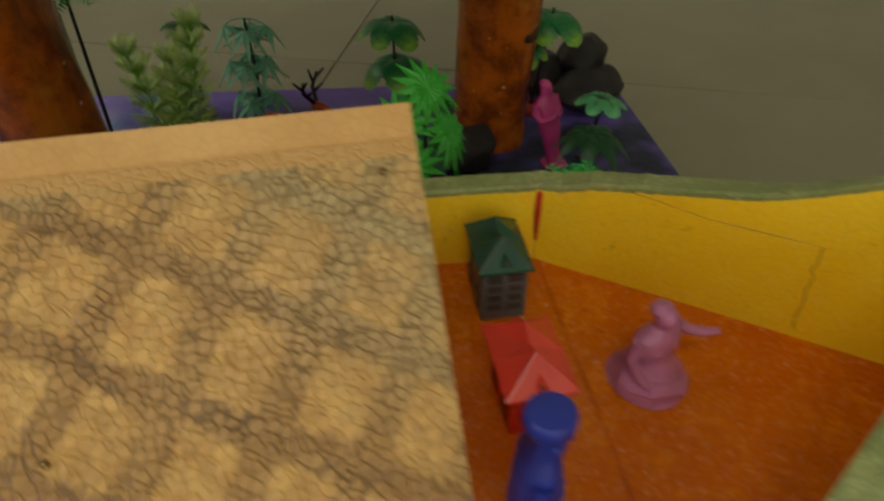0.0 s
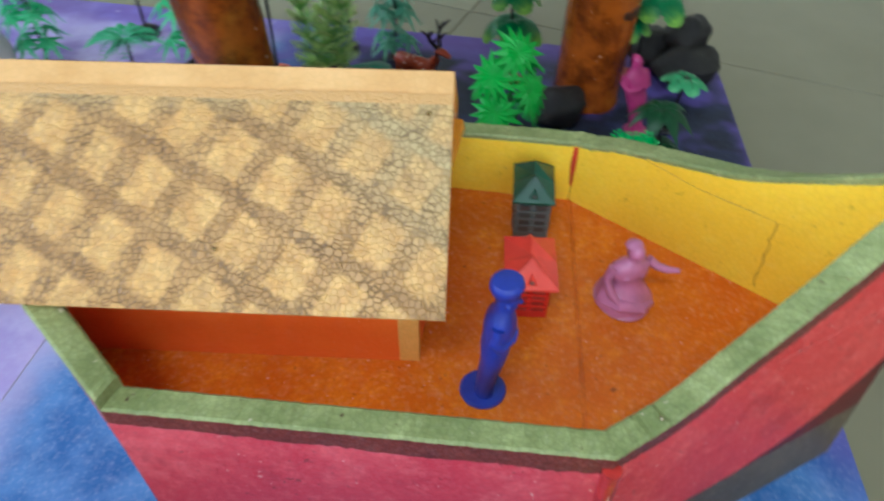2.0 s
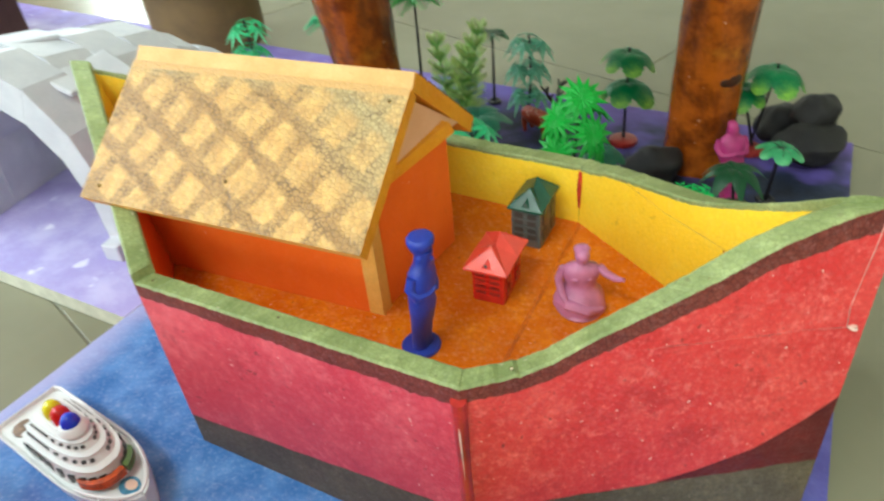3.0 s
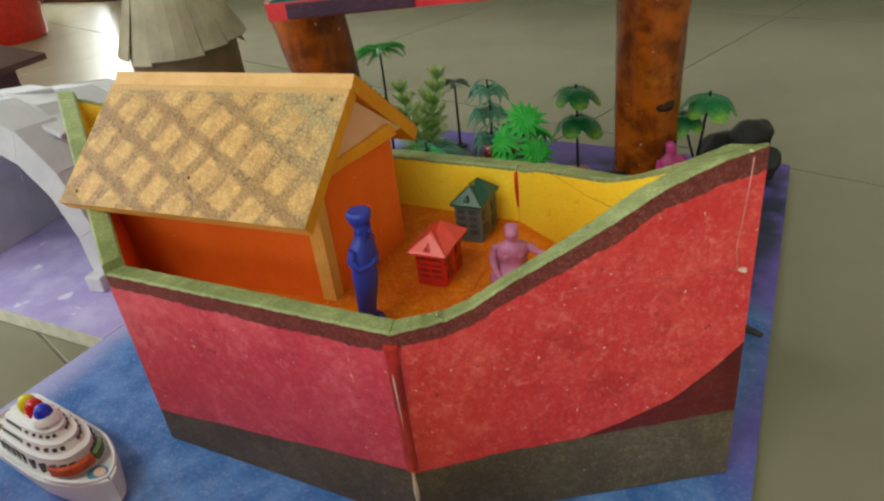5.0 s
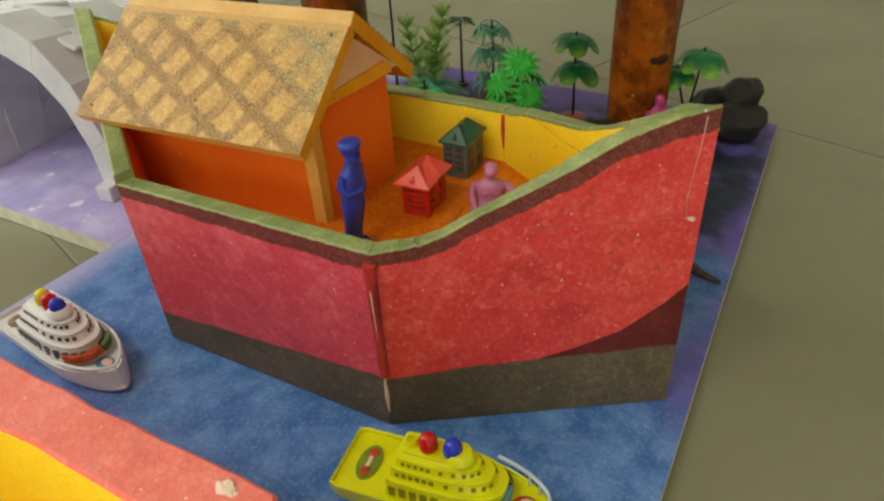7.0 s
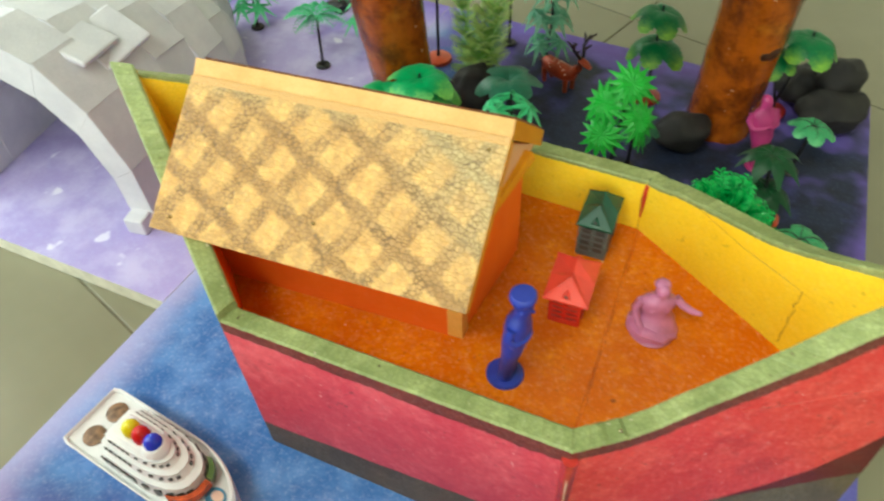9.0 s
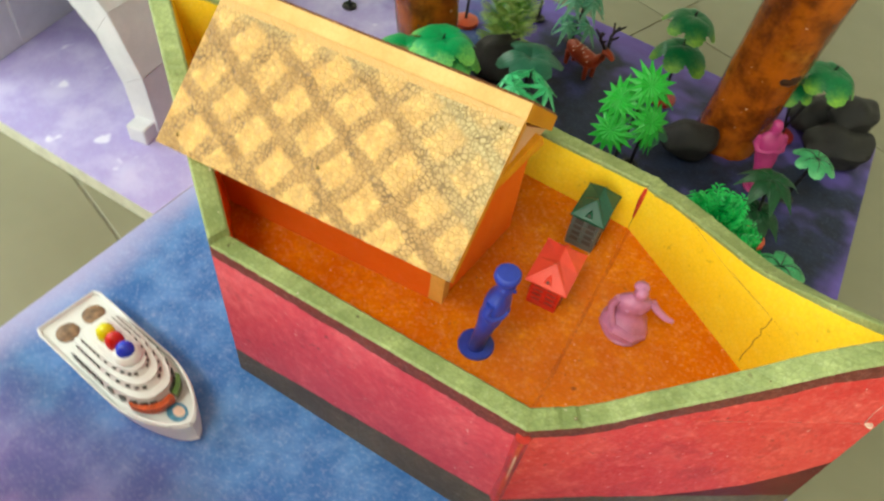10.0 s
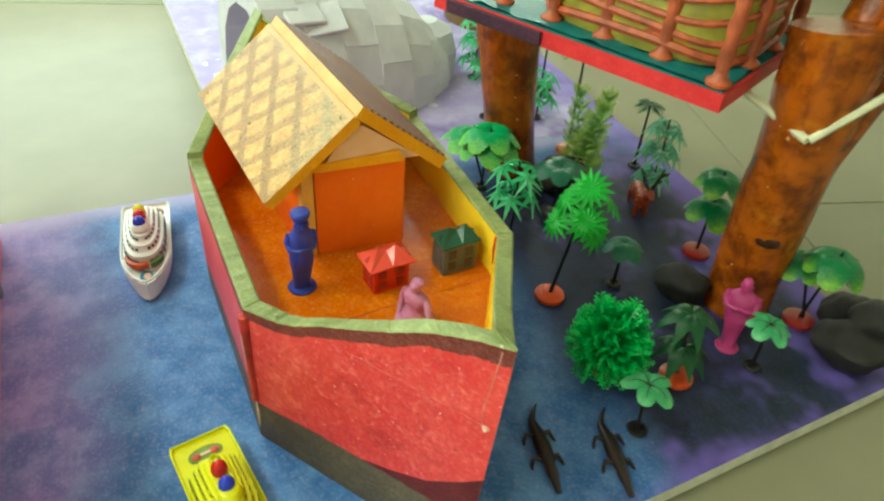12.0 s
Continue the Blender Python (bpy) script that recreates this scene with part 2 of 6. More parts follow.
def board_paint(name, sea):
    """Poster paint sponged on white foam board: blue sea, lilac shore, dark forest floor."""
    mt, nt, bsdf = shader(name)
    w = place(nt)
    sep = nt.nodes.new("ShaderNodeSeparateXYZ")
    nt.links.new(w, sep.inputs[0])
    x, y = sep.outputs[0], sep.outputs[1]
    big, mid, tiny = noisy(nt, w, 5.5, 4), noisy(nt, w, 22, 5), noisy(nt, w, 300, 3)
    shift = calc(nt, "MULTIPLY", calc(nt, "SUBTRACT", big, 0.5), 0.28)
    lilac, purple, blue, deep, slate = rgb(192, 184, 224), rgb(134, 112, 190), rgb(98, 140, 200), rgb(56, 102, 168), rgb(34, 42, 64)
    shore = mix(nt, span(nt, mid, 0.4, 0.7), rgb(168, 156, 210), lilac)
    if sea:
        c = mix(nt, span(nt, mid, 0.35, 0.68), deep, blue)
        front = span(nt, calc(nt, "ADD", y, shift), -0.09, -0.19)
        c = mix(nt, calc(nt, "MULTIPLY", front, span(nt, big, 0.35, 0.6, 0.45, 1.0)), c, mix(nt, span(nt, mid, 0.4, 0.65), purple, rgb(164, 142, 208)))
        left = span(nt, calc(nt, "ADD", x, calc(nt, "MULTIPLY", shift, 0.3)), -0.365, -0.41)
        c = mix(nt, calc(nt, "MULTIPLY", left, 0.7), c, lilac)
    else:
        c = shore
    c = mix(nt, span(nt, noisy(nt, w, 70, 6, 0.75), 0.48, 0.75, 0, 0.20), c, rgb(196, 204, 236))
    c = mix(nt, span(nt, tiny, 0.48, 0.72, 0, 0.15), c, rgb(205, 210, 236))
    wood = mix(nt, span(nt, noisy(nt, w, 12, 5), 0.48, 0.78), slate, rgb(72, 70, 132))
    wood = mix(nt, span(nt, noisy(nt, w, 45, 4), 0.42, 0.72, 0, 0.8), wood, rgb(26, 30, 42))
    inland = span(nt, calc(nt, "ADD", y, calc(nt, "MULTIPLY", shift, 0.35)), 0.27, 0.36)
    east = span(nt, calc(nt, "ADD", x, calc(nt, "MULTIPLY", shift, 0.6)), -0.42, -0.26)
    c = mix(nt, calc(nt, "MULTIPLY", inland, east), c, wood)
    c = mix(nt, span(nt, tiny, 0.5, 0.8, 0, 0.08), c, rgb(170, 175, 200))
    violet = mix(nt, span(nt, mid, 0.4, 0.65), rgb(104, 82, 164), rgb(112, 96, 184))
    patch = calc(nt, "MULTIPLY", span(nt, calc(nt, "ADD", noisy(nt, w, 9, 3), span(nt, y, 0.40, 0.60, -0.04, 0.10)), 0.53, 0.68, 0, 0.65), inland)
    c = mix(nt, patch, c, violet)
    side = calc(nt, "MULTIPLY", span(nt, calc(nt, "ADD", x, calc(nt, "MULTIPLY", shift, 0.5)), 0.145, 0.185, 0, 0.8 if sea else 0.0), span(nt, calc(nt, "ADD", y, shift), 0.04, 0.20))
    c = mix(nt, side, c, violet)
    rim = span(nt, y, 0.60, 0.655, 0, 0.8)
    c = mix(nt, rim, c, violet)
    snow = span(nt, noisy(nt, w, 26, 2), 0.66, 0.72, 0, 0.0 if sea else 0.75)
    c = mix(nt, snow, c, rgb(232, 230, 246))
    nt.links.new(c, bsdf.inputs["Base Color"])
    bsdf.inputs["Roughness"].default_value = 0.55
    bsdf.inputs["Specular IOR Level"].default_value = 0.25
    relief(nt, bsdf, noisy(nt, w, 350, 4), 0.25, 0.0006)
    return mt


def roof_paint():
    """Bare bead foam with sponged tan blocks between slanting dark bands."""
    mt, nt, bsdf = shader("roof_foam")
    w = place(nt)
    sep = nt.nodes.new("ShaderNodeSeparateXYZ")
    nt.links.new(w, sep.inputs[0])
    u, s = sep.outputs[0], sep.outputs[1]
    wob = calc(nt, "MULTIPLY", calc(nt, "SUBTRACT", noisy(nt, w, 60, 3), 0.5), 0.009)
    a = calc(nt, "ADD", calc(nt, "ADD", calc(nt, "MULTIPLY", u, 0.49), calc(nt, "MULTIPLY", s, 0.87)), wob)
    b = calc(nt, "ADD", calc(nt, "SUBTRACT", calc(nt, "MULTIPLY", u, 0.87), calc(nt, "MULTIPLY", s, 0.49)), wob)
    fa = calc(nt, "PINGPONG", calc(nt, "ADD", a, 0.38425), 0.01625)
    fb = calc(nt, "PINGPONG", calc(nt, "ADD", b, 0.41765), 0.01335)
    block = calc(nt, "MULTIPLY", span(nt, fa, 0.0022, 0.0066), span(nt, fb, 0.0034, 0.0066, 0.30, 1.0))
    faint = span(nt, noisy(nt, w, 35, 3), 0.3, 0.6, 0.60, 1.0)
    block = calc(nt, "MULTIPLY", block, faint)
    bare = calc(nt, "MAXIMUM", calc(nt, "MULTIPLY", span(nt, s, 0.086, 0.106), 0.85), span(nt, calc(nt, "ADD", calc(nt, "ADD", u, s), calc(nt, "MULTIPLY", wob, 4.0)), 0.0, 0.085))
    block = calc(nt, "MULTIPLY", block, calc(nt, "SUBTRACT", 1.0, calc(nt, "MULTIPLY", bare, 0.40)))
    band = mix(nt, span(nt, noisy(nt, w, 45, 4), 0.35, 0.7), rgb(160, 118, 60), rgb(184, 142, 80))
    band = mix(nt, bare, band, rgb(184, 162, 110))
    c = mix(nt, block, band, mix(nt, span(nt, noisy(nt, w, 90, 3), 0.3, 0.7), rgb(206, 156, 82), rgb(226, 182, 106)))
    bead, hue = cells(nt, w, 315), cells(nt, w, 315, "F1")
    for v in (bead, hue):
        v.inputs["Randomness"].default_value = 0.78
    tone = nt.nodes.new("ShaderNodeSeparateColor")
    nt.links.new(hue.outputs["Color"], tone.inputs[0])
    c = mix(nt, span(nt, tone.outputs[0], 0.0, 1.0, 0.30, 0.0), c, rgb(150, 118, 70))
    edge = calc(nt, "MULTIPLY", span(nt, bead.outputs["Distance"], 0.0, 0.13), span(nt, hue.outputs["Distance"], 0.86, 0.58, 0.25, 1.0))
    gap = span(nt, noisy(nt, w, 55, 3), 0.35, 0.7, 0.45, 1.0)
    c = mix(nt, calc(nt, "MULTIPLY", calc(nt, "MULTIPLY", calc(nt, "SUBTRACT", 1.0, edge), gap), span(nt, block, 0.1, 1.0, 0.85, 0.18)), c, rgb(86, 60, 28))
    c = mix(nt, span(nt, s, 0.0995, 0.1005), c, rgb(200, 156, 92))
    nt.links.new(c, bsdf.inputs["Base Color"])
    bsdf.inputs["Roughness"].default_value = 0.42
    relief(nt, bsdf, edge, 0.5, 0.0008)
    return mt


def bark():
    """Brown paper bark under brushed varnish."""
    mt, nt, bsdf = shader("bark_paper")
    w = place(nt)
    mp = nt.nodes.new("ShaderNodeMapping")
    mp.inputs["Scale"].default_value = (1, 1, 0.22)
    nt.links.new(w, mp.inputs["Vector"])
    streak = noisy(nt, mp.outputs[0], 60, 5)
    c = mix(nt, span(nt, noisy(nt, w, 26, 5, 0.65), 0.34, 0.66), rgb(98, 44, 8), rgb(170, 86, 14))
    c = mix(nt, span(nt, streak, 0.3, 0.5, 0.5, 0.0), c, rgb(84, 38, 10))
    c = mix(nt, span(nt, noisy(nt, w, 22, 3), 0.55, 0.75, 0, 0.6), c, rgb(204, 124, 28))
    c = mix(nt, span(nt, noisy(nt, w, 130, 1.5), 0.72, 0.77, 0, 0.6), c, rgb(235, 190, 140))
    nt.links.new(c, bsdf.inputs["Base Color"])
    bsdf.inputs["Roughness"].default_value = 0.26
    relief(nt, bsdf, streak, 0.5, 0.004)
    return mt


def tile_glaze():
    mt, nt, bsdf = shader("tile_glaze")
    w = place(nt)
    info = nt.nodes.new("ShaderNodeObjectInfo")
    c = mix(nt, span(nt, noisy(nt, w, 3.0, 5), 0.3, 0.7), rgb(126, 123, 100), rgb(138, 135, 112))
    c = mix(nt, calc(nt, "MULTIPLY", info.outputs["Random"], 0.25), c, rgb(116, 113, 92))
    c = mix(nt, span(nt, noisy(nt, w, 60, 4), 0.62, 0.8, 0, 0.15), c, rgb(146, 139, 114))
    nt.links.new(c, bsdf.inputs["Base Color"])
    bsdf.inputs["Roughness"].default_value = 0.27
    bsdf.inputs["Specular IOR Level"].default_value = 0.24
    relief(nt, bsdf, noisy(nt, w, 2.0, 2), 0.05, 0.01)
    return mt


RED = foam("hull_red", rgb(248, 108, 94), rgb(214, 52, 52), blotch=24, beads=0.16, chip_glint=0.75, fine=0.62, dirt=0.7, wash=0.8)
# The hull's one red, with the side's pinker light put into the colour.
RED_SIDE = foam("hull_red_side", rgb(238, 102, 110), rgb(206, 62, 78), blotch=17, beads=0.14, chip_glint=0.6, fine=0.62, dirt=0.65, wash=0.7)
MAROON = foam("hull_maroon", rgb(154, 80, 64), rgb(112, 52, 44), blotch=60, beads=0.5, fine=0.6)
WEDGE = foam("hull_oxblood", rgb(122, 42, 38), rgb(88, 28, 28), beads=0.2)
KEEL = foam("hull_slate", rgb(138, 122, 94), rgb(88, 77, 59), beads=0.3, chip_glint=0.5, fine=0.5, dirt=0.4)
GREEN = foam("gunwale_green", rgb(182, 190, 128), rgb(124, 136, 82), blotch=40, beads=0.25, chip_glint=0.5, fine=0.4, dirt=0.8)
YELLOW = foam("inside_yellow", rgb(255, 226, 62), rgb(250, 206, 40), blotch=18, beads=0.12, fine=0.3, dirt=0.25)
DECK = foam("deck_orange", rgb(240, 150, 20), rgb(202, 98, 6), rough=0.18, blotch=34, beads=0.14, chip_glint=0.35, fine=0.6, dirt=0.6)
WALL = foam("cabin_orange", rgb(244, 122, 36), rgb(230, 100, 22), blotch=12, beads=0.05, chip_glint=0.7, fine=0.15, dirt=0.25)
GOLD = foam("gable_gold", rgb(240, 172, 40), rgb(222, 146, 22), blotch=20, beads=0.15)
TAN = foam("foam_tan", rgb(242, 190, 104), rgb(226, 166, 76), blotch=30, beads=0.15, fine=0.15)
RIDGE = foam("ridge_tan", rgb(226, 184, 120), rgb(206, 160, 94), blotch=30, beads=0.1, fine=0.15)
BARE = foam("foam_blush", rgb(232, 190, 158), rgb(220, 170, 130), blotch=20, beads=0.05, fine=0.1)
ROOF = roof_paint()
THATCH = foam("roof_brown", rgb(164, 98, 38), rgb(92, 48, 16), blotch=40, beads=0.4, fine=0.6)
WHITE = foam("foam_white", rgb(215, 215, 220), rgb(196, 197, 205), rough=0.6, blotch=22, beads=0.05, fine=0.15)
SEAM = plain("seam_red", rgb(202, 56, 48), 0.35, 0.25)
CHIP = plain("foam_chip", rgb(238, 206, 186), 0.6, 0.1)
SEA, SHORE = board_paint("sea_paint", True), board_paint("shore_paint", False)
EDGE = plain("board_edge", rgb(216, 214, 196), 0.6, 0.1)
BARK = bark()
KNOT = plain("knot_dark", rgb(74, 32, 12), 0.35, 0.3)
BLACK = plain("black_plastic", rgb(22, 20, 22), 0.4, 0.1)
TERRA = plain("orange_plastic", rgb(206, 78, 34), 0.38, 0.1)
BRICK = plain("maroon_plastic", rgb(146, 34, 26), 0.38, 0.12)
ROCK = plain("dark_clay", rgb(30, 27, 25), 0.6, 0.34, scale=70, bump=0.5)
BLUE_TOY = plain("blue_plastic", rgb(42, 62, 168), 0.42, 0.15)
PINK_TOY = plain("orchid_plastic", rgb(196, 122, 164), 0.42, 0.15)
ROSE_TOY = plain("magenta_plastic", rgb(178, 52, 118), 0.42, 0.12)
RED_TOY = plain("red_plastic", rgb(206, 42, 32), 0.25, 0.1)
CORAL_TOY = plain("coral_plastic", rgb(226, 76, 62), 0.2, 0.08)
PINE_TOY = plain("pine_plastic", rgb(30, 82, 62), 0.25, 0.12)
GREY_TOY = plain("grey_plastic", rgb(98, 108, 106), 0.35, 0.14)
BROWN_TOY = plain("brown_plastic", rgb(178, 66, 26), 0.4, 0.2)
SOOT_TOY = plain("sooty_plastic", rgb(38, 26, 24), 0.35, 0.2)
SHIP_WHITE = plain("ship_white", rgb(226, 227, 226), 0.3, 0.03)
SHIP_YELLOW = plain("ship_yellow", rgb(226, 228, 24), 0.3, 0.04)
PANE = plain("window_dark", rgb(70, 70, 66), 0.3, 0.1)
PANE_GOLD = plain("window_olive", rgb(140, 142, 14), 0.4, 0.1)
CLEAR = plain("clear_rail", rgb(186, 206, 216), 0.2, 0.05)
BULB_Y, BULB_R, BULB_B = plain("bulb_yellow", rgb(222, 214, 30), 0.2, 0.04), plain("bulb_red", rgb(200, 30, 24), 0.2, 0.05), plain("bulb_blue", rgb(36, 60, 200), 0.2, 0.05)
STICK_A, STICK_B, STICK_C, STICK_D = plain("print_orange", rgb(214, 88, 34), 0.35, 0.3, 200), plain("print_cyan", rgb(96, 160, 196), 0.35, 0.2, 200), plain("print_brown", rgb(150, 116, 84), 0.4, 0.3, 200), plain("print_green", rgb(84, 112, 46), 0.4, 0.2, 200)
PAPER = plain("paper_buff", rgb(166, 154, 124), 0.7, 0.16, 14)
CARD = plain("card_brown", rgb(112, 88, 48), 0.7, 0.12, 25)
CLAY = plain("card_umber", rgb(92, 62, 54), 0.7, 0.15, 15)
TEAL = foam("platform_teal", rgb(30, 128, 124), rgb(20, 96, 98), blotch=50, beads=0.1)
SCARLET = foam("platform_scarlet", rgb(224, 60, 62), rgb(196, 40, 48), blotch=30, beads=0.08)
PLUM = foam("platform_plum", rgb(82, 44, 66), rgb(56, 32, 52), blotch=30, beads=0.2)
OLIVE = plain("hut_olive", rgb(160, 152, 56), 0.55, 0.2, 30)
RUST = plain("rail_rust", rgb(184, 90, 54), 0.45, 0.25, 50)
STICK = plain("stick_cream", rgb(216, 214, 178), 0.5, 0.1)
TILE = tile_glaze()
GROUT = plain("grout", rgb(124, 120, 99), 0.8, 0.15)
PLASTER = plain("wall_plaster", rgb(236, 232, 216), 0.8, 0.05, 4)
CEILING = plain("ceiling_white", rgb(226, 226, 220), 0.85, 0.03, 4)
WOOD = plain("door_wood", rgb(112, 62, 40), 0.45, 0.2, 20)
FOOT_DARK = plain("foot_strip_dark", rgb(48, 42, 34), 0.5, 0.2, 10)
L_DARK = leafy("leaf_bottle_green", rgb(24, 106, 58), rgb(150, 194, 60), 0.044)
L_BRIGHT = leafy("leaf_bright", rgb(52, 158, 52), rgb(96, 194, 84), 0.05)
L_TEAL = leafy("leaf_teal", rgb(72, 164, 112), rgb(124, 204, 148), 0.05)
L_MINT = leafy("leaf_mint", rgb(70, 176, 112), rgb(120, 212, 156), 0.04)
L_DEEP = leafy("leaf_deep", rgb(44, 102, 78), rgb(92, 152, 118), 0.05)
L_BUSH = leafy("leaf_bush", rgb(28, 150, 66), rgb(60, 190, 90), 0.02)
L_FERN = leafy("leaf_fern", rgb(16, 72, 40), rgb(58, 122, 72), 0.05)
L_MOSS = leafy("leaf_moss", rgb(120, 172, 70), rgb(190, 218, 120), 0.03)


# ---- the room ----
ROOM = (-3.4, 2.4, -2.4, 1.9, 2.7)  # x0, x1, y0, y1, height


def room():
    x0, x1, y0, y1, h = ROOM
    single("floor", Build().box((x1 - x0 + 0.4, y1 - y0 + 0.4, 0.05), ((x0 + x1) / 2, (y0 + y1) / 2, FLOOR_Z - 0.0265)), GROUT, "bed of grey-brown grout under beige glazed tiles", "floor", kind="structure", smooth=False)
    single("ceiling", Build().box((x1 - x0 + 0.4, y1 - y0 + 0.4, 0.1), ((x0 + x1) / 2, (y0 + y1) / 2, h + 0.05)), CEILING, "plain white painted ceiling", "ceiling", kind="structure", smooth=False)
    wall = Build()
    wall.box((x1 + 2.715, 0.12, h + 0.1), ((x1 - 2.715) / 2, y1 + 0.06, h / 2 - 0.05))
    wall.box((0.25, 0.12, h + 0.1), (x0 + 0.065, y1 + 0.06, h / 2 - 0.05)).box((0.53, 0.12, h - 2.0), (-2.98, y1 + 0.06, 2.0 + (h - 2.0) / 2))
    single("wall_north", wall, PLASTER, "cream plastered wall with a doorway", "wall", kind="structure", smooth=False)
    south = Build().box((2.05, 0.12, h + 0.1), (x0 + 1.025, y0 - 0.06, h / 2 - 0.05)).box((0.25, 0.12, h + 0.1), (x1 - 0.125, y0 - 0.06, h / 2 - 0.05))
    south.box((3.5, 0.12, 0.25), (0.4, y0 - 0.06, 0.025)).box((3.5, 0.12, 0.80), (0.4, y0 - 0.06, 2.35))
    single("wall_south", south, PLASTER, "cream plastered wall with a wide window opening", "wall", kind="structure", smooth=False)
    single("wall_east", Build().box((0.12, y1 - y0, h + 0.1), (x1 + 0.06, (y0 + y1) / 2, h / 2 - 0.05)), PLASTER, "cream plastered wall", "wall", kind="structure", smooth=False)
    xw, yw = -2.1, 0.72
    west = Build().box((0.12, 1.0, h + 0.1), (xw - 0.06, y0 + 0.5, h / 2 - 0.05)).box((0.12, yw - 0.25, h + 0.1), (xw - 0.06, (yw + 0.25) / 2, h / 2 - 0.05))
    west.box((0.12, 1.65, 0.42), (xw - 0.06, -0.575, 0.16)).box((0.12, 1.65, 0.95), (xw - 0.06, -0.575, 2.225))
    west.box((xw - x0 - 0.12, 0.12, h + 0.1), ((x0 + xw - 0.12) / 2, yw - 0.06, h / 2 - 0.05)).box((0.12, y1 - yw, h + 0.1), (x0 - 0.06, (y1 + yw) / 2, h / 2 - 0.05))
    single("wall_west", west, PLASTER, "cream plastered wall with a window opening", "wall", kind="structure", smooth=False)
    # Narrow dark strip where the north wall meets the tiles.
    single("wall_foot_strip", Build().box((x1 + 2.6, 0.03, 0.11), ((x1 - 2.6) / 2, y1 - 0.015, 0.035), bevel=0.004), FOOT_DARK, "dark strip along the foot of the far wall", "skirting", kind="structure", smooth=False)
    door = thing("door_1", "brown wooden door frame round a sunlit doorway", "door", (-2.98, y1 - 0.04, FLOOR_Z), kind="structure")
    part("door_jamb", Build().box((0.07, 0.10, 2.06), (-0.29, 0, 1.03), bevel=0.005), WOOD, door)
    part("door_jamb", Build().box((0.07, 0.10, 2.06), (0.29, 0, 1.03), bevel=0.005), WOOD, door)
    part("door_head", Build().box((0.51, 0.10, 0.07), (0, 0, 2.025), bevel=0.005), WOOD, door)
    part("door_sill", Build().box((0.51, 0.12, 0.05), (0, 0, 0.025), bevel=0.005), WOOD, door)
    part("door_leaf", Build().box((0.035, 0.62, 1.98), (-0.345, -0.36, 1.0), bevel=0.004), WOOD, door, "open door leaf")


room()


# ---- the boards the model stands on ----
def boards():
    t = 0.019
    sea = Build()
    sea.prism([(-0.412, -0.62), (0.235, -0.62), (0.158, 0.66), (-0.412, 0.672)], -t, -0.0002)
    sea.m = [1] * 4 + [1, 0]
    single("ground", sea, [SEA, EDGE], "foam board painted as blue sea and dark forest ground", "base board", kind="structure", smooth=False)
    shore = Build()
    shore.prism([(-1.75, 0.000), (-0.4125, 0.056), (-0.4125, 0.672), (-1.75, 0.715)], -t, 0.0)
    shore.m = [1] * 4 + [1, 0]
    single("shore_board", shore, [SHORE, EDGE], "foam board painted pale lilac with white flecks", "base board", kind="structure", smooth=False)


boards()

# ---- the ark ----
HULL = [(-0.234, -0.0125), (0.0, 0.0), (0.171, 0.137), (-0.018, 0.243), (-0.258, 0.243), (-0.388, 0.092)]
DECK_Z, SKIN = 0.110, 0.0145


def curve_at(rows, s):
    for (a, za), (b, zb) in zip(rows, rows[1:]):
        if s <= b:
            k = (s - a) / (b - a)
            return za + (zb - za) * k
    return rows[-1][1]


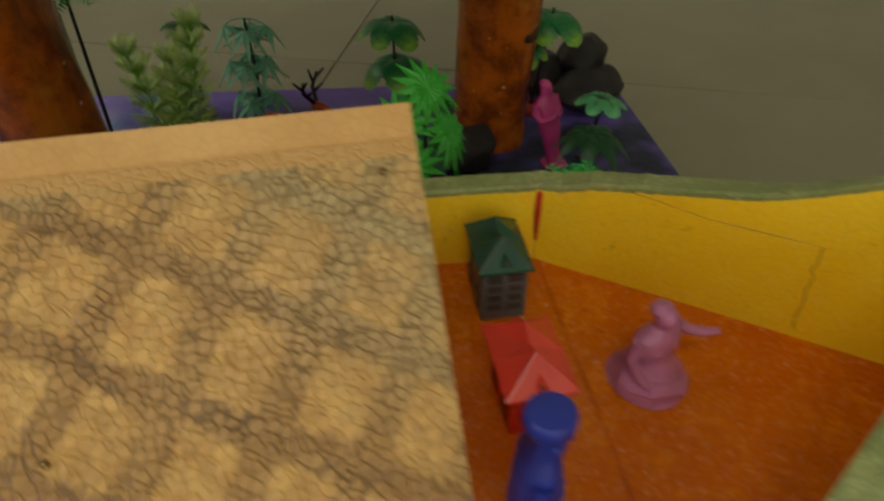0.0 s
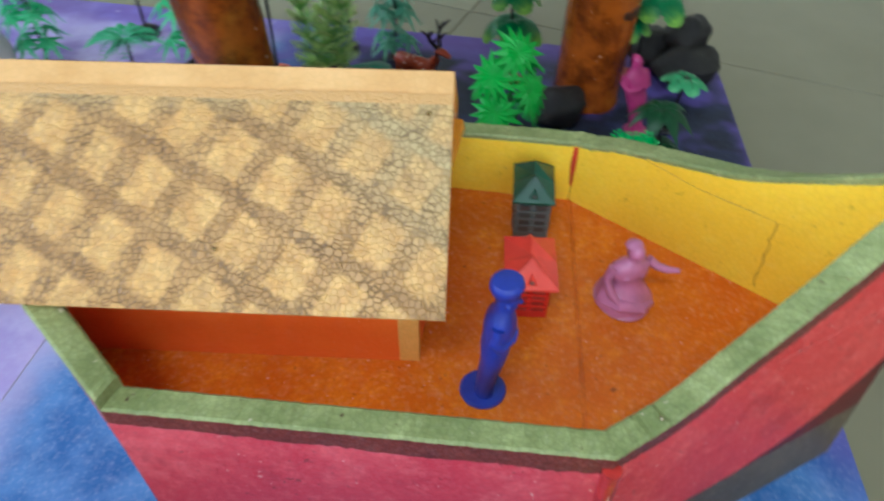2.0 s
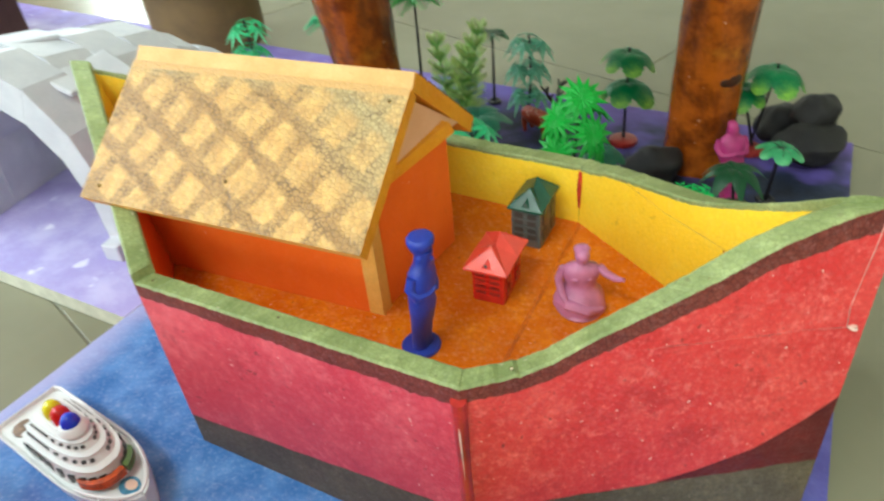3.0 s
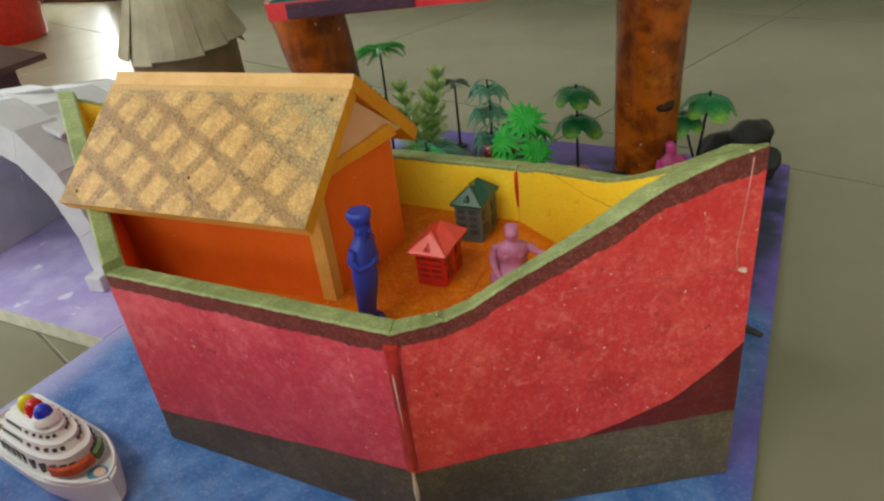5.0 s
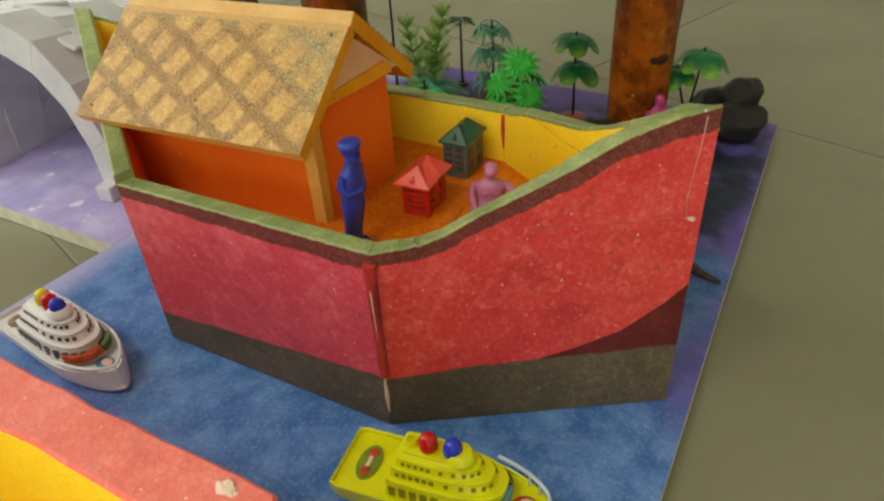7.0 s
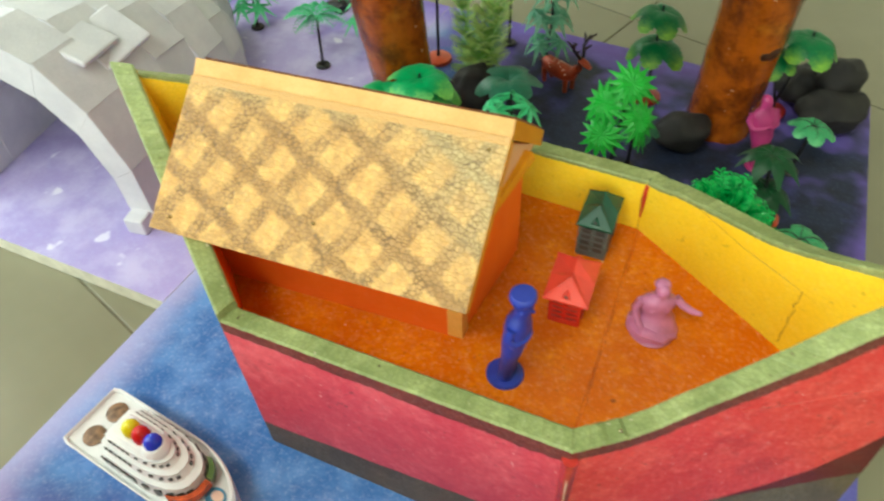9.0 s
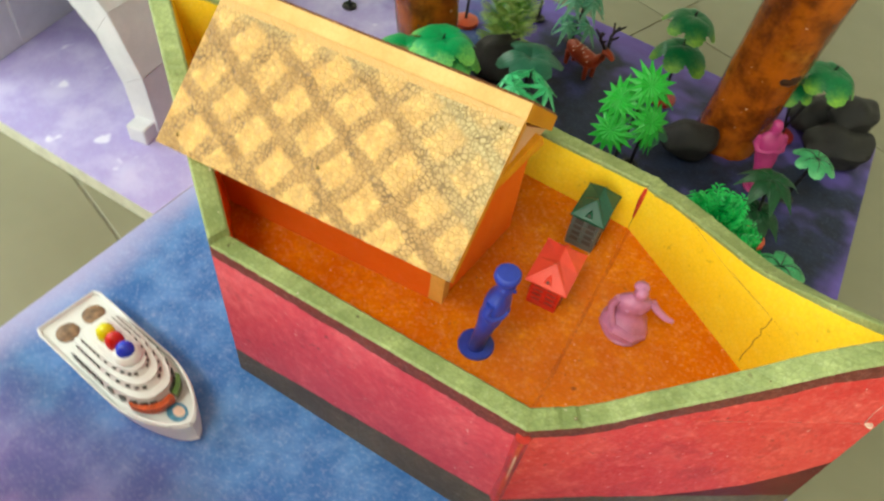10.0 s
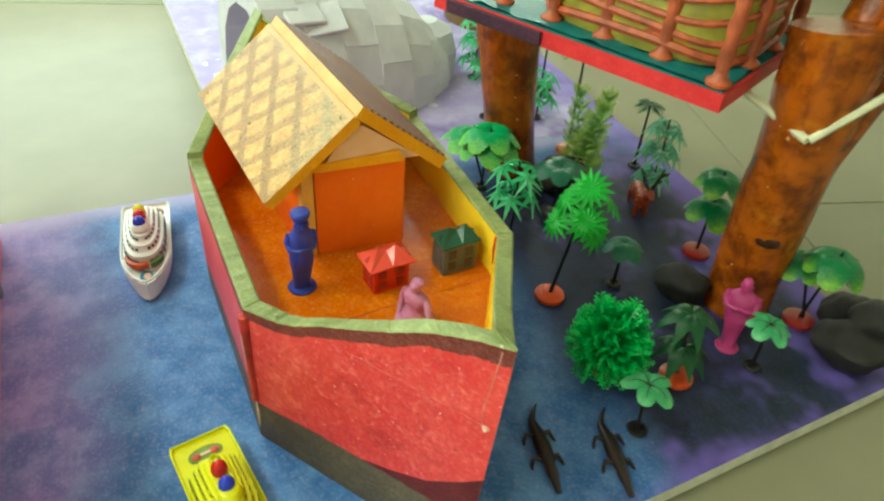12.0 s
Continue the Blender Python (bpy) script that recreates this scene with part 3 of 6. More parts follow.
def hull_panel(ark, name, a, b, top, keel, wedge=None, stripe=0.011, trim=(0, 0), red=None, foot=None, label="", dip=0.0, orange_from=None, lip=0.0):
    """A panel from a to b in plan (outer face), its heights as rows of (share of length, z)."""
    a, b = Vector((*a, 0)), Vector((*b, 0))
    fa, fb = (Vector((*foot[0], 0)), Vector((*foot[1], 0))) if foot else (a, b)
    d = (b - a).normalized()
    inward = Vector((-d.y, d.x, 0)) * SKIN
    n = 80
    rows = []
    for i in range(n + 1):
        s = i / n
        zt, zk = curve_at(top, s), curve_at(keel, s)
        zk2 = max(zk, curve_at(wedge, s)) if wedge else zk
        zs = zt - stripe * (1 + 0.16 * noise.noise(Vector((s * 9, a.x * 50, 1))) + 0.13 * noise.noise(Vector((s * 70, a.x * 50, 4)))) * (1.0 + 0.35 * s)
        zk += 0.0015 * noise.noise(Vector((s * 14, 3, a.y * 40)))
        zt += 0.0007 * noise.noise(Vector((s * 34, 8, a.x * 30))) + 0.0005 * noise.noise(Vector((s * 90, 2, a.x * 30)))

        def at(z, off=0.0):
            k = min(max(z / zt, 0), 1)
            p = fa.lerp(a, k).lerp(fb.lerp(b, k), s)
            return Vector((p.x, p.y, z)) + inward * off

        slide = d * ((trim[0] * (1 - s)) - trim[1] * s)
        rows.append([at(0.0008), at(zk), at(max(zk2, zk + 0.0002)), at(zs), at(zt - 0.0012), at(zt, 0.10), at(zt - dip * min(1, 3 * s), 0.90) + slide * 0.9, at(zt - 0.0012 - dip * min(1, 3 * s), 1) + slide, at(zt - 0.0035 - lip * max(0, 1 - 3 * s) - dip * min(1, 3 * s), 1) + slide, at(0.0008, 1) + slide])
    w = len(rows[0])
    vs = [p for r in rows for p in r]
    slots = [0, 1, 2, 3, 4, 4, 4, 4, 5]
    bu = Build()
    for i in range(n):
        for j in range(w - 1):
            bu.add([], [])
            bu.f.append((i * w + j, (i + 1) * w + j, (i + 1) * w + j + 1, i * w + j + 1))
            bu.m.append(6 if slots[j] == 5 and orange_from is not None and i / n >= orange_from else slots[j])
        bu.f.append((i * w + w - 1, (i + 1) * w + w - 1, (i + 1) * w, i * w))
        bu.m.append(0)
    bu.v = [tuple(p) for p in vs]
    bu.f += [tuple(range(w - 1, -1, -1)), tuple(n * w + j for j in range(w))]
    bu.m += [4, 4]
    return part(name, bu, [KEEL, WEDGE, red or RED, MAROON, GREEN, YELLOW, WALL], ark, label)


def ark_hull():
    ark = thing("ark", "foam model ark painted red, with green gunwale and yellow inside", "model ship")
    p = HULL
    flat = [(0, 0.157), (1, 0.1585)]
    hull_panel(ark, "hull_panel", p[0], p[1], flat, [(0, 0.030), (1, 0.050)], red=RED_SIDE, foot=((-0.230, -0.0145), (0.0, -0.002)), trim=(0.005, 0.004), label="red side panel with maroon stripe and slate keel band")
    hull_panel(ark, "hull_panel", p[1], p[2], [(0, 0.158), (0.15, 0.1605), (0.24, 0.167), (0.31, 0.176), (0.45, 0.189), (0.6, 0.204), (0.74, 0.220), (0.88, 0.230), (1, 0.235)], [(0, 0.047), (0.3, 0.052), (1, 0.055)],
               wedge=[(0, 0.0), (0.5, 0.052), (0.65, 0.061), (0.8, 0.073), (0.92, 0.092), (1, 0.108)], foot=((0.0, -0.002), (0.173, 0.121)), trim=(0.004, 0.016), dip=0.0045, label="red bow panel whose rim sweeps up to the stem")
    hull_panel(ark, "hull_panel", p[2], p[3], [(0, 0.235), (0.16, 0.2145), (0.30, 0.199), (0.37, 0.192), (0.47, 0.184), (0.55, 0.1805), (0.79, 0.171), (0.87, 0.1675), (0.95, 0.1615), (1, 0.160)], [(0, 0.055), (1, 0.048)], foot=((0.173, 0.121), (-0.018, 0.243)), trim=(0.016, 0.004), lip=0.005, label="far bow panel, yellow inside")
    hull_panel(ark, "hull_panel", p[3], p[4], [(0, 0.160), (1, 0.157)], [(0, 0.048), (1, 0.04)], trim=(0.004, 0.005), label="far side panel, yellow inside")
    hull_panel(ark, "hull_panel", p[4], p[5], [(0, 0.165), (0.3, 0.185), (1, 0.244)], [(0, 0.04), (1, 0.04)], foot=((-0.25, 0.243), (-0.34, 0.1)), trim=(0.005, 0.012), label="far stern panel rising to the sternpost")
    hull_panel(ark, "hull_panel", p[5], p[0], [(0, 0.247), (0.5, 0.210), (0.76, 0.184), (1, 0.164)], [(0, 0.03), (1, 0.03)], red=RED_SIDE, foot=((-0.34, 0.1), (-0.230, -0.0145)), trim=(0.012, 0.005), orange_from=0.42, label="stern panel rising to the sternpost")
    ins = [(-0.230, 0.001), (-0.005, 0.012), (0.152, 0.132), (-0.021, 0.231), (-0.252, 0.231), (-0.345, 0.10)]
    part("deck", Build().prism(ins, DECK_Z - 0.012, DECK_Z), DECK, ark, "glossy orange-brown painted deck board")
    # joint across the deck, pressed in a little
    seam = Build()
    rows = [[(x + e * (1 + 0.25 * math.sin(9 * q)), y, DECK_Z + up) for e, up in ((-0.0015, 0.0001), (-0.0005, 0.0003), (0.0005, 0.0003), (0.0015, 0.0001))] for q, (x, y) in enumerate([(-0.0045 - 0.016 * i / 12, 0.014 + 0.215 * i / 12) for i in range(13)])]
    seam.add([p for r in rows for p in r], [(4 * i + j, 4 * i + j + 1, 4 * i + j + 5, 4 * i + j + 4) for i in range(12) for j in range(3)])
    part("deck_seam", seam, foam("deck_joint", rgb(226, 122, 18), rgb(184, 84, 8), rough=0.3), ark, "darker filled joint across the deck")
    # red paint run into the joints of the panels
    part("seam_strip", Build().tube([(0.0, -0.0005, 0.150), (0.0005, -0.001, 0.1), (0, -0.0005, 0.052)], [0.0046, 0.0036, 0.0042], 10), SEAM, ark, "glossy red paint over the panel joint", True)
    part("seam_strip", Build().tube([(0.0, -0.0003, 0.050), (0.0003, -0.0006, 0.03), (0, -0.0003, 0.004)], [0.0012, 0.0018, 0.0008], 7), CHIP, ark, "bare foam chipped along the joint", True)
    part("seam_strip", Build().tube([(0.0018, -0.0034, 0.146), (0.0012, -0.0040, 0.128), (0.0018, -0.0036, 0.09), (0.0016, -0.0036, 0.06)], [0.0004, 0.0009, 0.0006, 0.0004], 5), CHIP, ark, "torn pale edge of the joint")
    part("seam_strip", Build().tube([(-0.0220, 0.2284, 0.156), (-0.0222, 0.2280, 0.142), (-0.0220, 0.2283, 0.124)], [0.0016, 0.0020, 0.0009], 7), SEAM, ark, "red paint run on the yellow inside", True)
    # glued-on upper bow piece: its joint line and chipped notch
    def bow(s, z, out=0.0):
        k = z / (0.158 + 0.075 * s)
        ax, ay = 0.0, -0.002 + 0.002 * k
        bx, by = 0.173 + (p[2][0] - 0.173) * k, 0.121 + (p[2][1] - 0.121) * k
        return (ax + (bx - ax) * s + 0.6 * out, ay + (by - ay) * s - 0.8 * out, z)
    part("joint_line", Build().tube([bow(0.44, 0.1652, 0.0), bow(0.53, 0.1648, 0.0001), bow(0.6, 0.1634, 0.0001), bow(0.67, 0.1636, 0.0), bow(0.75, 0.1624, 0.0002), bow(0.84, 0.1624, 0.0001), bow(0.91, 0.1608, 0.0002), bow(0.97, 0.160, 0.0002)], [0.0001, 0.0003, 0.0002, 0.0002, 0.0003, 0.0002, 0.0004, 0.0005], 5), plain("joint_rose", rgb(228, 118, 110), 0.5, 0.3, 90), ark)
    part("chipped_notch", Build().blob((0.0034, 0.0026, 0.0013), bow(0.965, 0.160, 0.0006), rough=0.8, n=10), CHIP, ark, "broken bit of bare foam at the bow")
    part("bow_crease", Build().tube([bow(0.962, 0.229, 0.0), bow(0.958, 0.212, 0.0003), bow(0.950, 0.190, 0.0002), bow(0.944, 0.174, 0.0002), bow(0.952, 0.161, 0.0003)], [0.0006, 0.0004, 0.0003, 0.0003, 0.0004], 5), plain("crease_rose", rgb(230, 160, 146), 0.6, 0.3, 90), ark, "worn crease down the bow")
    # joint and crack on the yellow far panel
    def far(s, z):
        k = min(1, z / (0.160 + 0.075 * s ** 2))
        bx, by = 0.173 + (p[2][0] - 0.173) * k, 0.121 + (p[2][1] - 0.121) * k
        return (p[3][0] + (bx - p[3][0]) * s - 0.49 * SKIN, p[3][1] + (by - p[3][1]) * s - 0.87 * SKIN, z)
    dark = plain("joint_umber", rgb(206, 154, 34), 0.6, 0.25)
    part("joint_line", Build().tube([far(0.20, 0.169), far(0.30, 0.167), far(0.40, 0.1640), far(0.62, 0.1645), far(0.80, 0.1618), far(0.86, 0.161)], [0.0002, 0.0004, 0.0004, 0.0004, 0.0003, 0.0002], 5), dark, ark)
    part("crack", Build().tube([far(0.627, 0.1645), far(0.629, 0.155), far(0.622, 0.151), far(0.632, 0.1475), far(0.626, 0.139), far(0.631, 0.1335), far(0.627, 0.122), far(0.633, 0.1105)], [0.0008, 0.0005, 0.0008, 0.0005, 0.0008, 0.0005, 0.0007, 0.0004], 5), dark, ark)
    part("torn_patch", Build().add([(-0.290, 0.046, DECK_Z + 0.001), (-0.272, 0.030, DECK_Z + 0.001), (-0.284, 0.028, DECK_Z + 0.001), (-0.289, 0.044, DECK_Z + 0.008), (-0.273, 0.030, DECK_Z + 0.004)], [(0, 2, 1), (0, 1, 4, 3), (0, 3, 2), (2, 4, 1), (2, 3, 4)]), BARE, ark, "unpainted torn foam in the stern corner")
    pin = Build().blob((0.0011, 0.0011, 0.0009))
    me = pin.mesh("pin", plain("pin_steel", rgb(190, 180, 150), 0.25, 0.1, metal=1.0), True)
    for q in ((-0.272, 0.0195, 0.1845), (0.098, 0.083, 0.2015), (0.02, 0.022, 0.1615)):
        part("pin", me, None, ark, at=pose(*q))
    return ark


ark_hull()


# ---- the cabin on the deck ----
def cabin():
    c = thing("cabin", "orange foam cabin with a pitched tan-chequered roof, standing on the deck", "model house", (-0.101, 0.072, DECK_Z), 6.5)
    L, W, H, t = 0.207, 0.096, 0.098, 0.011
    e0, eave_z, ang = -0.038, 0.0830, 38.0
    ln, tk, tk2 = 0.105, 0.0100, 0.0115
    ca, sa = math.cos(radians(ang)), math.sin(radians(ang))

    def under(y):
        """Height of the near slab's underside at y."""
        return eave_z + (y - e0) * sa / ca - tk / ca

    def wall(name, x0, x1, y0, y1, z0, z1, mat, label=""):
        """A foam wall whose top is cut to the slope: z0 at y0, z1 at y1."""
        b = 0.0008
        vs = [(x0, y0, 0), (x1, y0, 0), (x1, y1, 0), (x0, y1, 0), (x0, y0, z0 - b), (x1, y0, z0 - b), (x1, y1, z1 - b), (x0, y1, z1 - b)]
        vs += [(x0 + b, y0 + b, z0), (x1 - b, y0 + b, z0), (x1 - b, y1 - b, z1), (x0 + b, y1 - b, z1)]
        bu = Build().add(vs, [(3, 2, 1, 0), (0, 1, 5, 4), (1, 2, 6, 5), (2, 3, 7, 6), (3, 0, 4, 7), (4, 5, 9, 8), (5, 6, 10, 9), (6, 7, 11, 10), (7, 4, 8, 11), (8, 9, 10, 11)])
        return part(name, bu, mat, c, label)

    wall("side_wall", -L, -t, 0, t, under(0) - 0.0005, under(t) - 0.0005, WALL)
    wall("side_wall", -L, -t, W - t, W, 0.098, 0.094, WALL)
    wall("corner_post", -t, 0, 0, t, under(0) - 0.0005, under(t) - 0.0005, TAN, "unpainted tan foam end of the side wall")
    front = Build().box((t * 0.9, W - t - 0.001, H), (-t * 0.45, (W - t) / 2, H / 2), bevel=0.0008)
    part("front_wall", front, WALL, c, "orange front wall", at=pose(-0.0006, t + 0.0008, 0, 0, 0, -9.0))
    part("rear_wall", Build().box((t, W - 2 * t - 0.001, H - 0.004), (-L + t / 2, W / 2, H / 2 - 0.002), bevel=0.0008), WALL, c)
    ridge_y, ridge_z = e0 + ln * ca, eave_z + ln * sa
    back_y, back_z = 0.0530, 0.1550
    x0, x1 = -0.2035, 0.016
    # the far slab overlaps the near one, and its cut end shows along the ridge
    far_e, far_z = 0.1376, 0.0853
    ang2 = math.degrees(math.atan2(back_z - far_z, far_e - back_y))
    ln2 = math.hypot(back_z - far_z, far_e - back_y)
    # gable: a bare panel set back between the slabs, gold beam above the front wall
    top_y, top_z = ridge_y + 0.002, ridge_z - 0.0125
    tri = [(0.016, H - 0.002), (W + 0.012, H - 0.002), (top_y + 0.008, top_z), (top_y - 0.006, top_z)]
    bu = Build().add([(0.004, y, z) for y, z in tri] + [(-0.004, y, z) for y, z in tri], [(0, 1, 2, 3), (7, 6, 5, 4), (0, 4, 5, 1), (1, 5, 6, 2), (2, 6, 7, 3), (3, 7, 4, 0)])
    part("gable_panel", bu, BARE, c, "bare blush-coloured foam gable", at=pose(0.003, 0, 0, 0, 0, -5.0))
    trap = [(0.004, H - 0.001), (W - 0.003, H - 0.001), (W - 0.009, H + 0.009), (0.016, H + 0.007)]
    fr = Build().add([(0.0055, y, z) for y, z in trap] + [(-0.0035, y, z) for y, z in trap], [(0, 1, 2, 3), (7, 6, 5, 4), (0, 4, 5, 1), (1, 5, 6, 2), (2, 6, 7, 3), (3, 7, 4, 0)])
    part("gable_beam", fr, GOLD, c, "gold beam above the front wall", at=pose(0.0012, 0, 0, 0, 0, -9.0))
    # roof slabs: local x along the ridge, y up the slope
    bu = Build()
    vs = [(x0, 0, -tk), (x1, 0, -tk), (x1, ln, -tk), (x0, ln, -tk), (x0, 0, 0), (x1, 0, 0), (x1, ln, 0), (x0, ln, 0)]
    bu.add(vs, [(4, 5, 6, 7), (3, 2, 1, 0), (0, 1, 5, 4), (1, 2, 6, 5), (2, 3, 7, 6), (3, 0, 4, 7)])
    bu.m = [0, 2, 1, 3, 1, 3]
    slab = part("roof_slab", bu, [ROOF, TAN, GOLD, GOLD], c, "bead-foam roof slab sponged with slanting tan blocks", at=pose(0, e0, eave_z, ang, 0, 0))
    bu = Build()
    vs = [(x0, 0, -tk2), (x1, 0, -tk2), (x1, ln2, -tk2), (x0, ln2, -tk2), (x0, 0, 0), (x1, 0, 0), (x1, ln2, 0), (x0, ln2, 0)]
    bu.add(vs, [(4, 5, 6, 7), (3, 2, 1, 0), (0, 1, 5, 4), (1, 2, 6, 5), (2, 3, 7, 6), (3, 0, 4, 7)])
    bu.m = [0, 1, 1, 1, 2, 1]
    far = part("roof_slab", bu, [THATCH, GOLD, RIDGE], c, "far roof slab in ridged brown, its pale cut edge along the ridge", at=pose((x0 + x1), far_e, far_z, ang2, 0, 180))
    rib = Build().tube([(x0 + 0.001, 0, 0.0002), (x1 - 0.001, 0, 0.0002)], 0.0022, 6).mesh("rib", THATCH, True)
    for k in range(13):
        part("rib", rib, None, far, at=pose(0, 0.006 + k * (ln2 - 0.016) / 12, -0.0004))
    knob = Build().blob((0.0012, 0.0012, 0.001)).mesh("pin", plain("pin_brass", rgb(150, 128, 84), 0.25, 0.1, metal=1.0), True)
    for q in ((0.0048, 0.0955, 0.0004), (-0.190, 0.010, 0.0004), (-0.0905, 0.0285, 0.0002)):
        part("pin", knob, None, slab, at=pose(*q))
    return c


cabin()


# ---- toys on the deck ----
def toy_house(name, label, at, turn, walls, roof, tall, k=1.0, eave=0.0048):
    h = thing(name, label, "toy house", at, turn, "toy houses on the deck")
    w, d = 0.0265 * k, 0.0405 * k
    body = Build().box((w, d, tall), (0, 0, tall / 2), bevel=0.0012)
    part("body", body, walls, h)
    me = Build().box((w * 0.86, 0.0012, 0.0018)).mesh("sill", walls)
    for k in range(4):
        part("sill", me, None, h, at=pose(0, -d / 2 - 0.0005, 0.007 + k * (tall - 0.01) / 4))
    pane = Build().box((w * 0.30, 0.001, tall * 0.30)).mesh("window", PANE if walls is GREY_TOY else BRICK)
    for i in (-1, 1):
        for k in (0.35, 0.74):
            part("window", pane, None, h, at=pose(i * w * 0.22, -d / 2 - 0.0004, tall * k))
    side = Build().box((0.001, d * 0.22, tall * 0.26)).mesh("window", PANE if walls is GREY_TOY else BRICK)
    for i in (-1, 1):
        for k in (0.3, 0.68):
            for j in (-0.25, 0.25):
                part("window", side, None, h, at=pose(i * (w / 2 + 0.0004), j * d, tall * k))
    o, rz = eave, 0.0125
    x, y = w / 2 + o, d / 2 + o
    # two hipped peaks in a row, with a shallow valley between them
    vs = [(-x, -y, tall), (x, -y, tall), (x, 0, tall + 0.0012), (x, y, tall), (-x, y, tall), (-x, 0, tall + 0.0012), (0, -y * 0.40, tall + rz), (0, y * 0.40, tall + rz), (0, 0, tall + rz * 0.62)]
    vs += [(p, q, z - 0.0016) for p, q, z in vs[:6]]
    fs = [(0, 1, 6), (1, 2, 8, 6), (2, 3, 7, 8), (3, 4, 7), (4, 5, 8, 7), (5, 0, 6, 8), (0, 9, 10, 1), (1, 10, 11, 2), (2, 11, 12, 3), (3, 12, 13, 4), (4, 13, 14, 5), (5, 14, 9, 0), (14, 13, 12, 11, 10, 9)]
    r = part("roof", Build().add(vs, fs), roof, h, "glossy roof with two hipped peaks")
    hip = Build().tube([(0, -y * 0.40, tall + rz), (0, 0, tall + rz * 0.62), (0, y * 0.40, tall + rz)], 0.0005, 5)
    for sx in (-1, 1):
        for sy in (-1, 1):
            hip.tube([(0, sy * y * 0.40, tall + rz), (sx * x, sy * y, tall)], 0.0005, 5)
    part("hip_ridge", hip, roof, r)
    for sd in (-1, 1):
        vs = [(-0.0034, sd * y * 0.93, tall + 0.0016), (0.0034, sd * y * 0.93, tall + 0.0016), (0, sd * y * 0.86, tall + 0.0062), (0, sd * y * 0.60, tall + 0.0072)]
        g = Build().add(vs, [(0, 1, 2), (1, 3, 2), (3, 0, 2)] if sd < 0 else [(1, 0, 2), (3, 1, 2), (0, 3, 2)])
        dm = part("dormer", g, roof, r)
        part("dormer_window", Build().lathe([(0.0012, -0.0004), (0.0012, 0.0004)], 10, m=pose(0, sd * y * 0.905, tall + 0.0034, 70, 0, 0)), PANE, dm)
    return h


toy_house("toy_house", "red plastic toy house with a coral hipped roof on the deck", (-0.0445, 0.1315, DECK_Z), 6, RED_TOY, CORAL_TOY, 0.0295, 0.87, 0.0040)
toy_house("toy_house", "grey plastic toy house with a dark green roof on the deck", (-0.0475, 0.2005, DECK_Z), 4, GREY_TOY, PINE_TOY, 0.034, 0.87, 0.0020)


def standing_figure(at, mat, label, k, lean, cap=True, turn=0, group="", wide=1.0):
    """A stocky toy figure, arms folded, on a round foot, in a flat cap or bare-headed."""
    b = Build()
    b.lathe([(0.0138, 0), (0.0142, 0.0012), (0.0130, 0.0028), (0.006, 0.0034)], 22)
    rows = []
    for z, rx, ry, dx in ((0.002, 0.0068, 0.0088, 0.001), (0.010, 0.0062, 0.0086, 0.0005), (0.022, 0.0066, 0.0096, 0.001), (0.034, 0.0076, 0.0110, 0.002), (0.042, 0.0082, 0.0118, 0.002), (0.049, 0.0080, 0.0112, 0.001), (0.056, 0.0086, 0.0112, 0.002),
                          (0.063, 0.0092, 0.0114, 0.002), (0.069, 0.0082, 0.0116, 0.0015), (0.0735, 0.0066, 0.0098, 0.0018), (0.0765, 0.0058, 0.0072, 0.0024), (0.0800, 0.0060, 0.0064, 0.003), (0.0845, 0.0062, 0.0060, 0.0034), (0.0875, 0.0060, 0.0060, 0.0034)):
        row = []
        for i in range(20):
            t = 2 * math.pi * i / 20
            g = 1 - (0.16 * math.exp(-(math.sin(t) / 0.3) ** 2) if z < 0.035 else 0)
            row.append((dx + rx * g * math.cos(t), ry * math.sin(t), z))
        rows.append(row)
    b.rings(rows)
    for s in (-1, 1):
        b.tube([(0.001, s * 0.0108, 0.0705), (0.000, s * 0.0124, 0.062), (0.004, s * 0.0110, 0.0545), (0.0095, s * 0.0035, 0.0555), (0.0105, -s * 0.002, 0.058)], [0.0034, 0.0036, 0.0034, 0.0028, 0.0022], 10)
        b.blob((0.0022, 0.0014, 0.0024), (0.004, s * 0.0060, 0.0830), n=8)
    b.blob((0.0018, 0.0014, 0.0016), (0.0096, 0, 0.0825), n=8)
    if cap:
        b.lathe([(0.0060, 0.0862), (0.0067, 0.0872), (0.0078, 0.0895), (0.0092, 0.0930), (0.0090, 0.0958), (0.0078, 0.0972), (0.002, 0.0976)], 18, m=pose(0.0036, 0, 0, 0, -1.5, 0))
    else:
        b.blob((0.0062, 0.0062, 0.0058), (0.0030, 0, 0.0868), n=14)
    m = Euler((0, 0, radians(turn))).to_matrix()
    b.v = [(x, y * (1 + (wide - 1) * min(1, max(0, (z - 0.030) / 0.02)) * min(1, max(0, (0.078 - z) / 0.006))), z) for x, y, z in b.v]
    b.v = [tuple(k * (m @ Vector(p)) + Vector((lean[0] * p[2], lean[1] * p[2], 0))) for p in b.v]
    single("toy_figure", b, mat, label, "toy figure", at, 0, group=group)


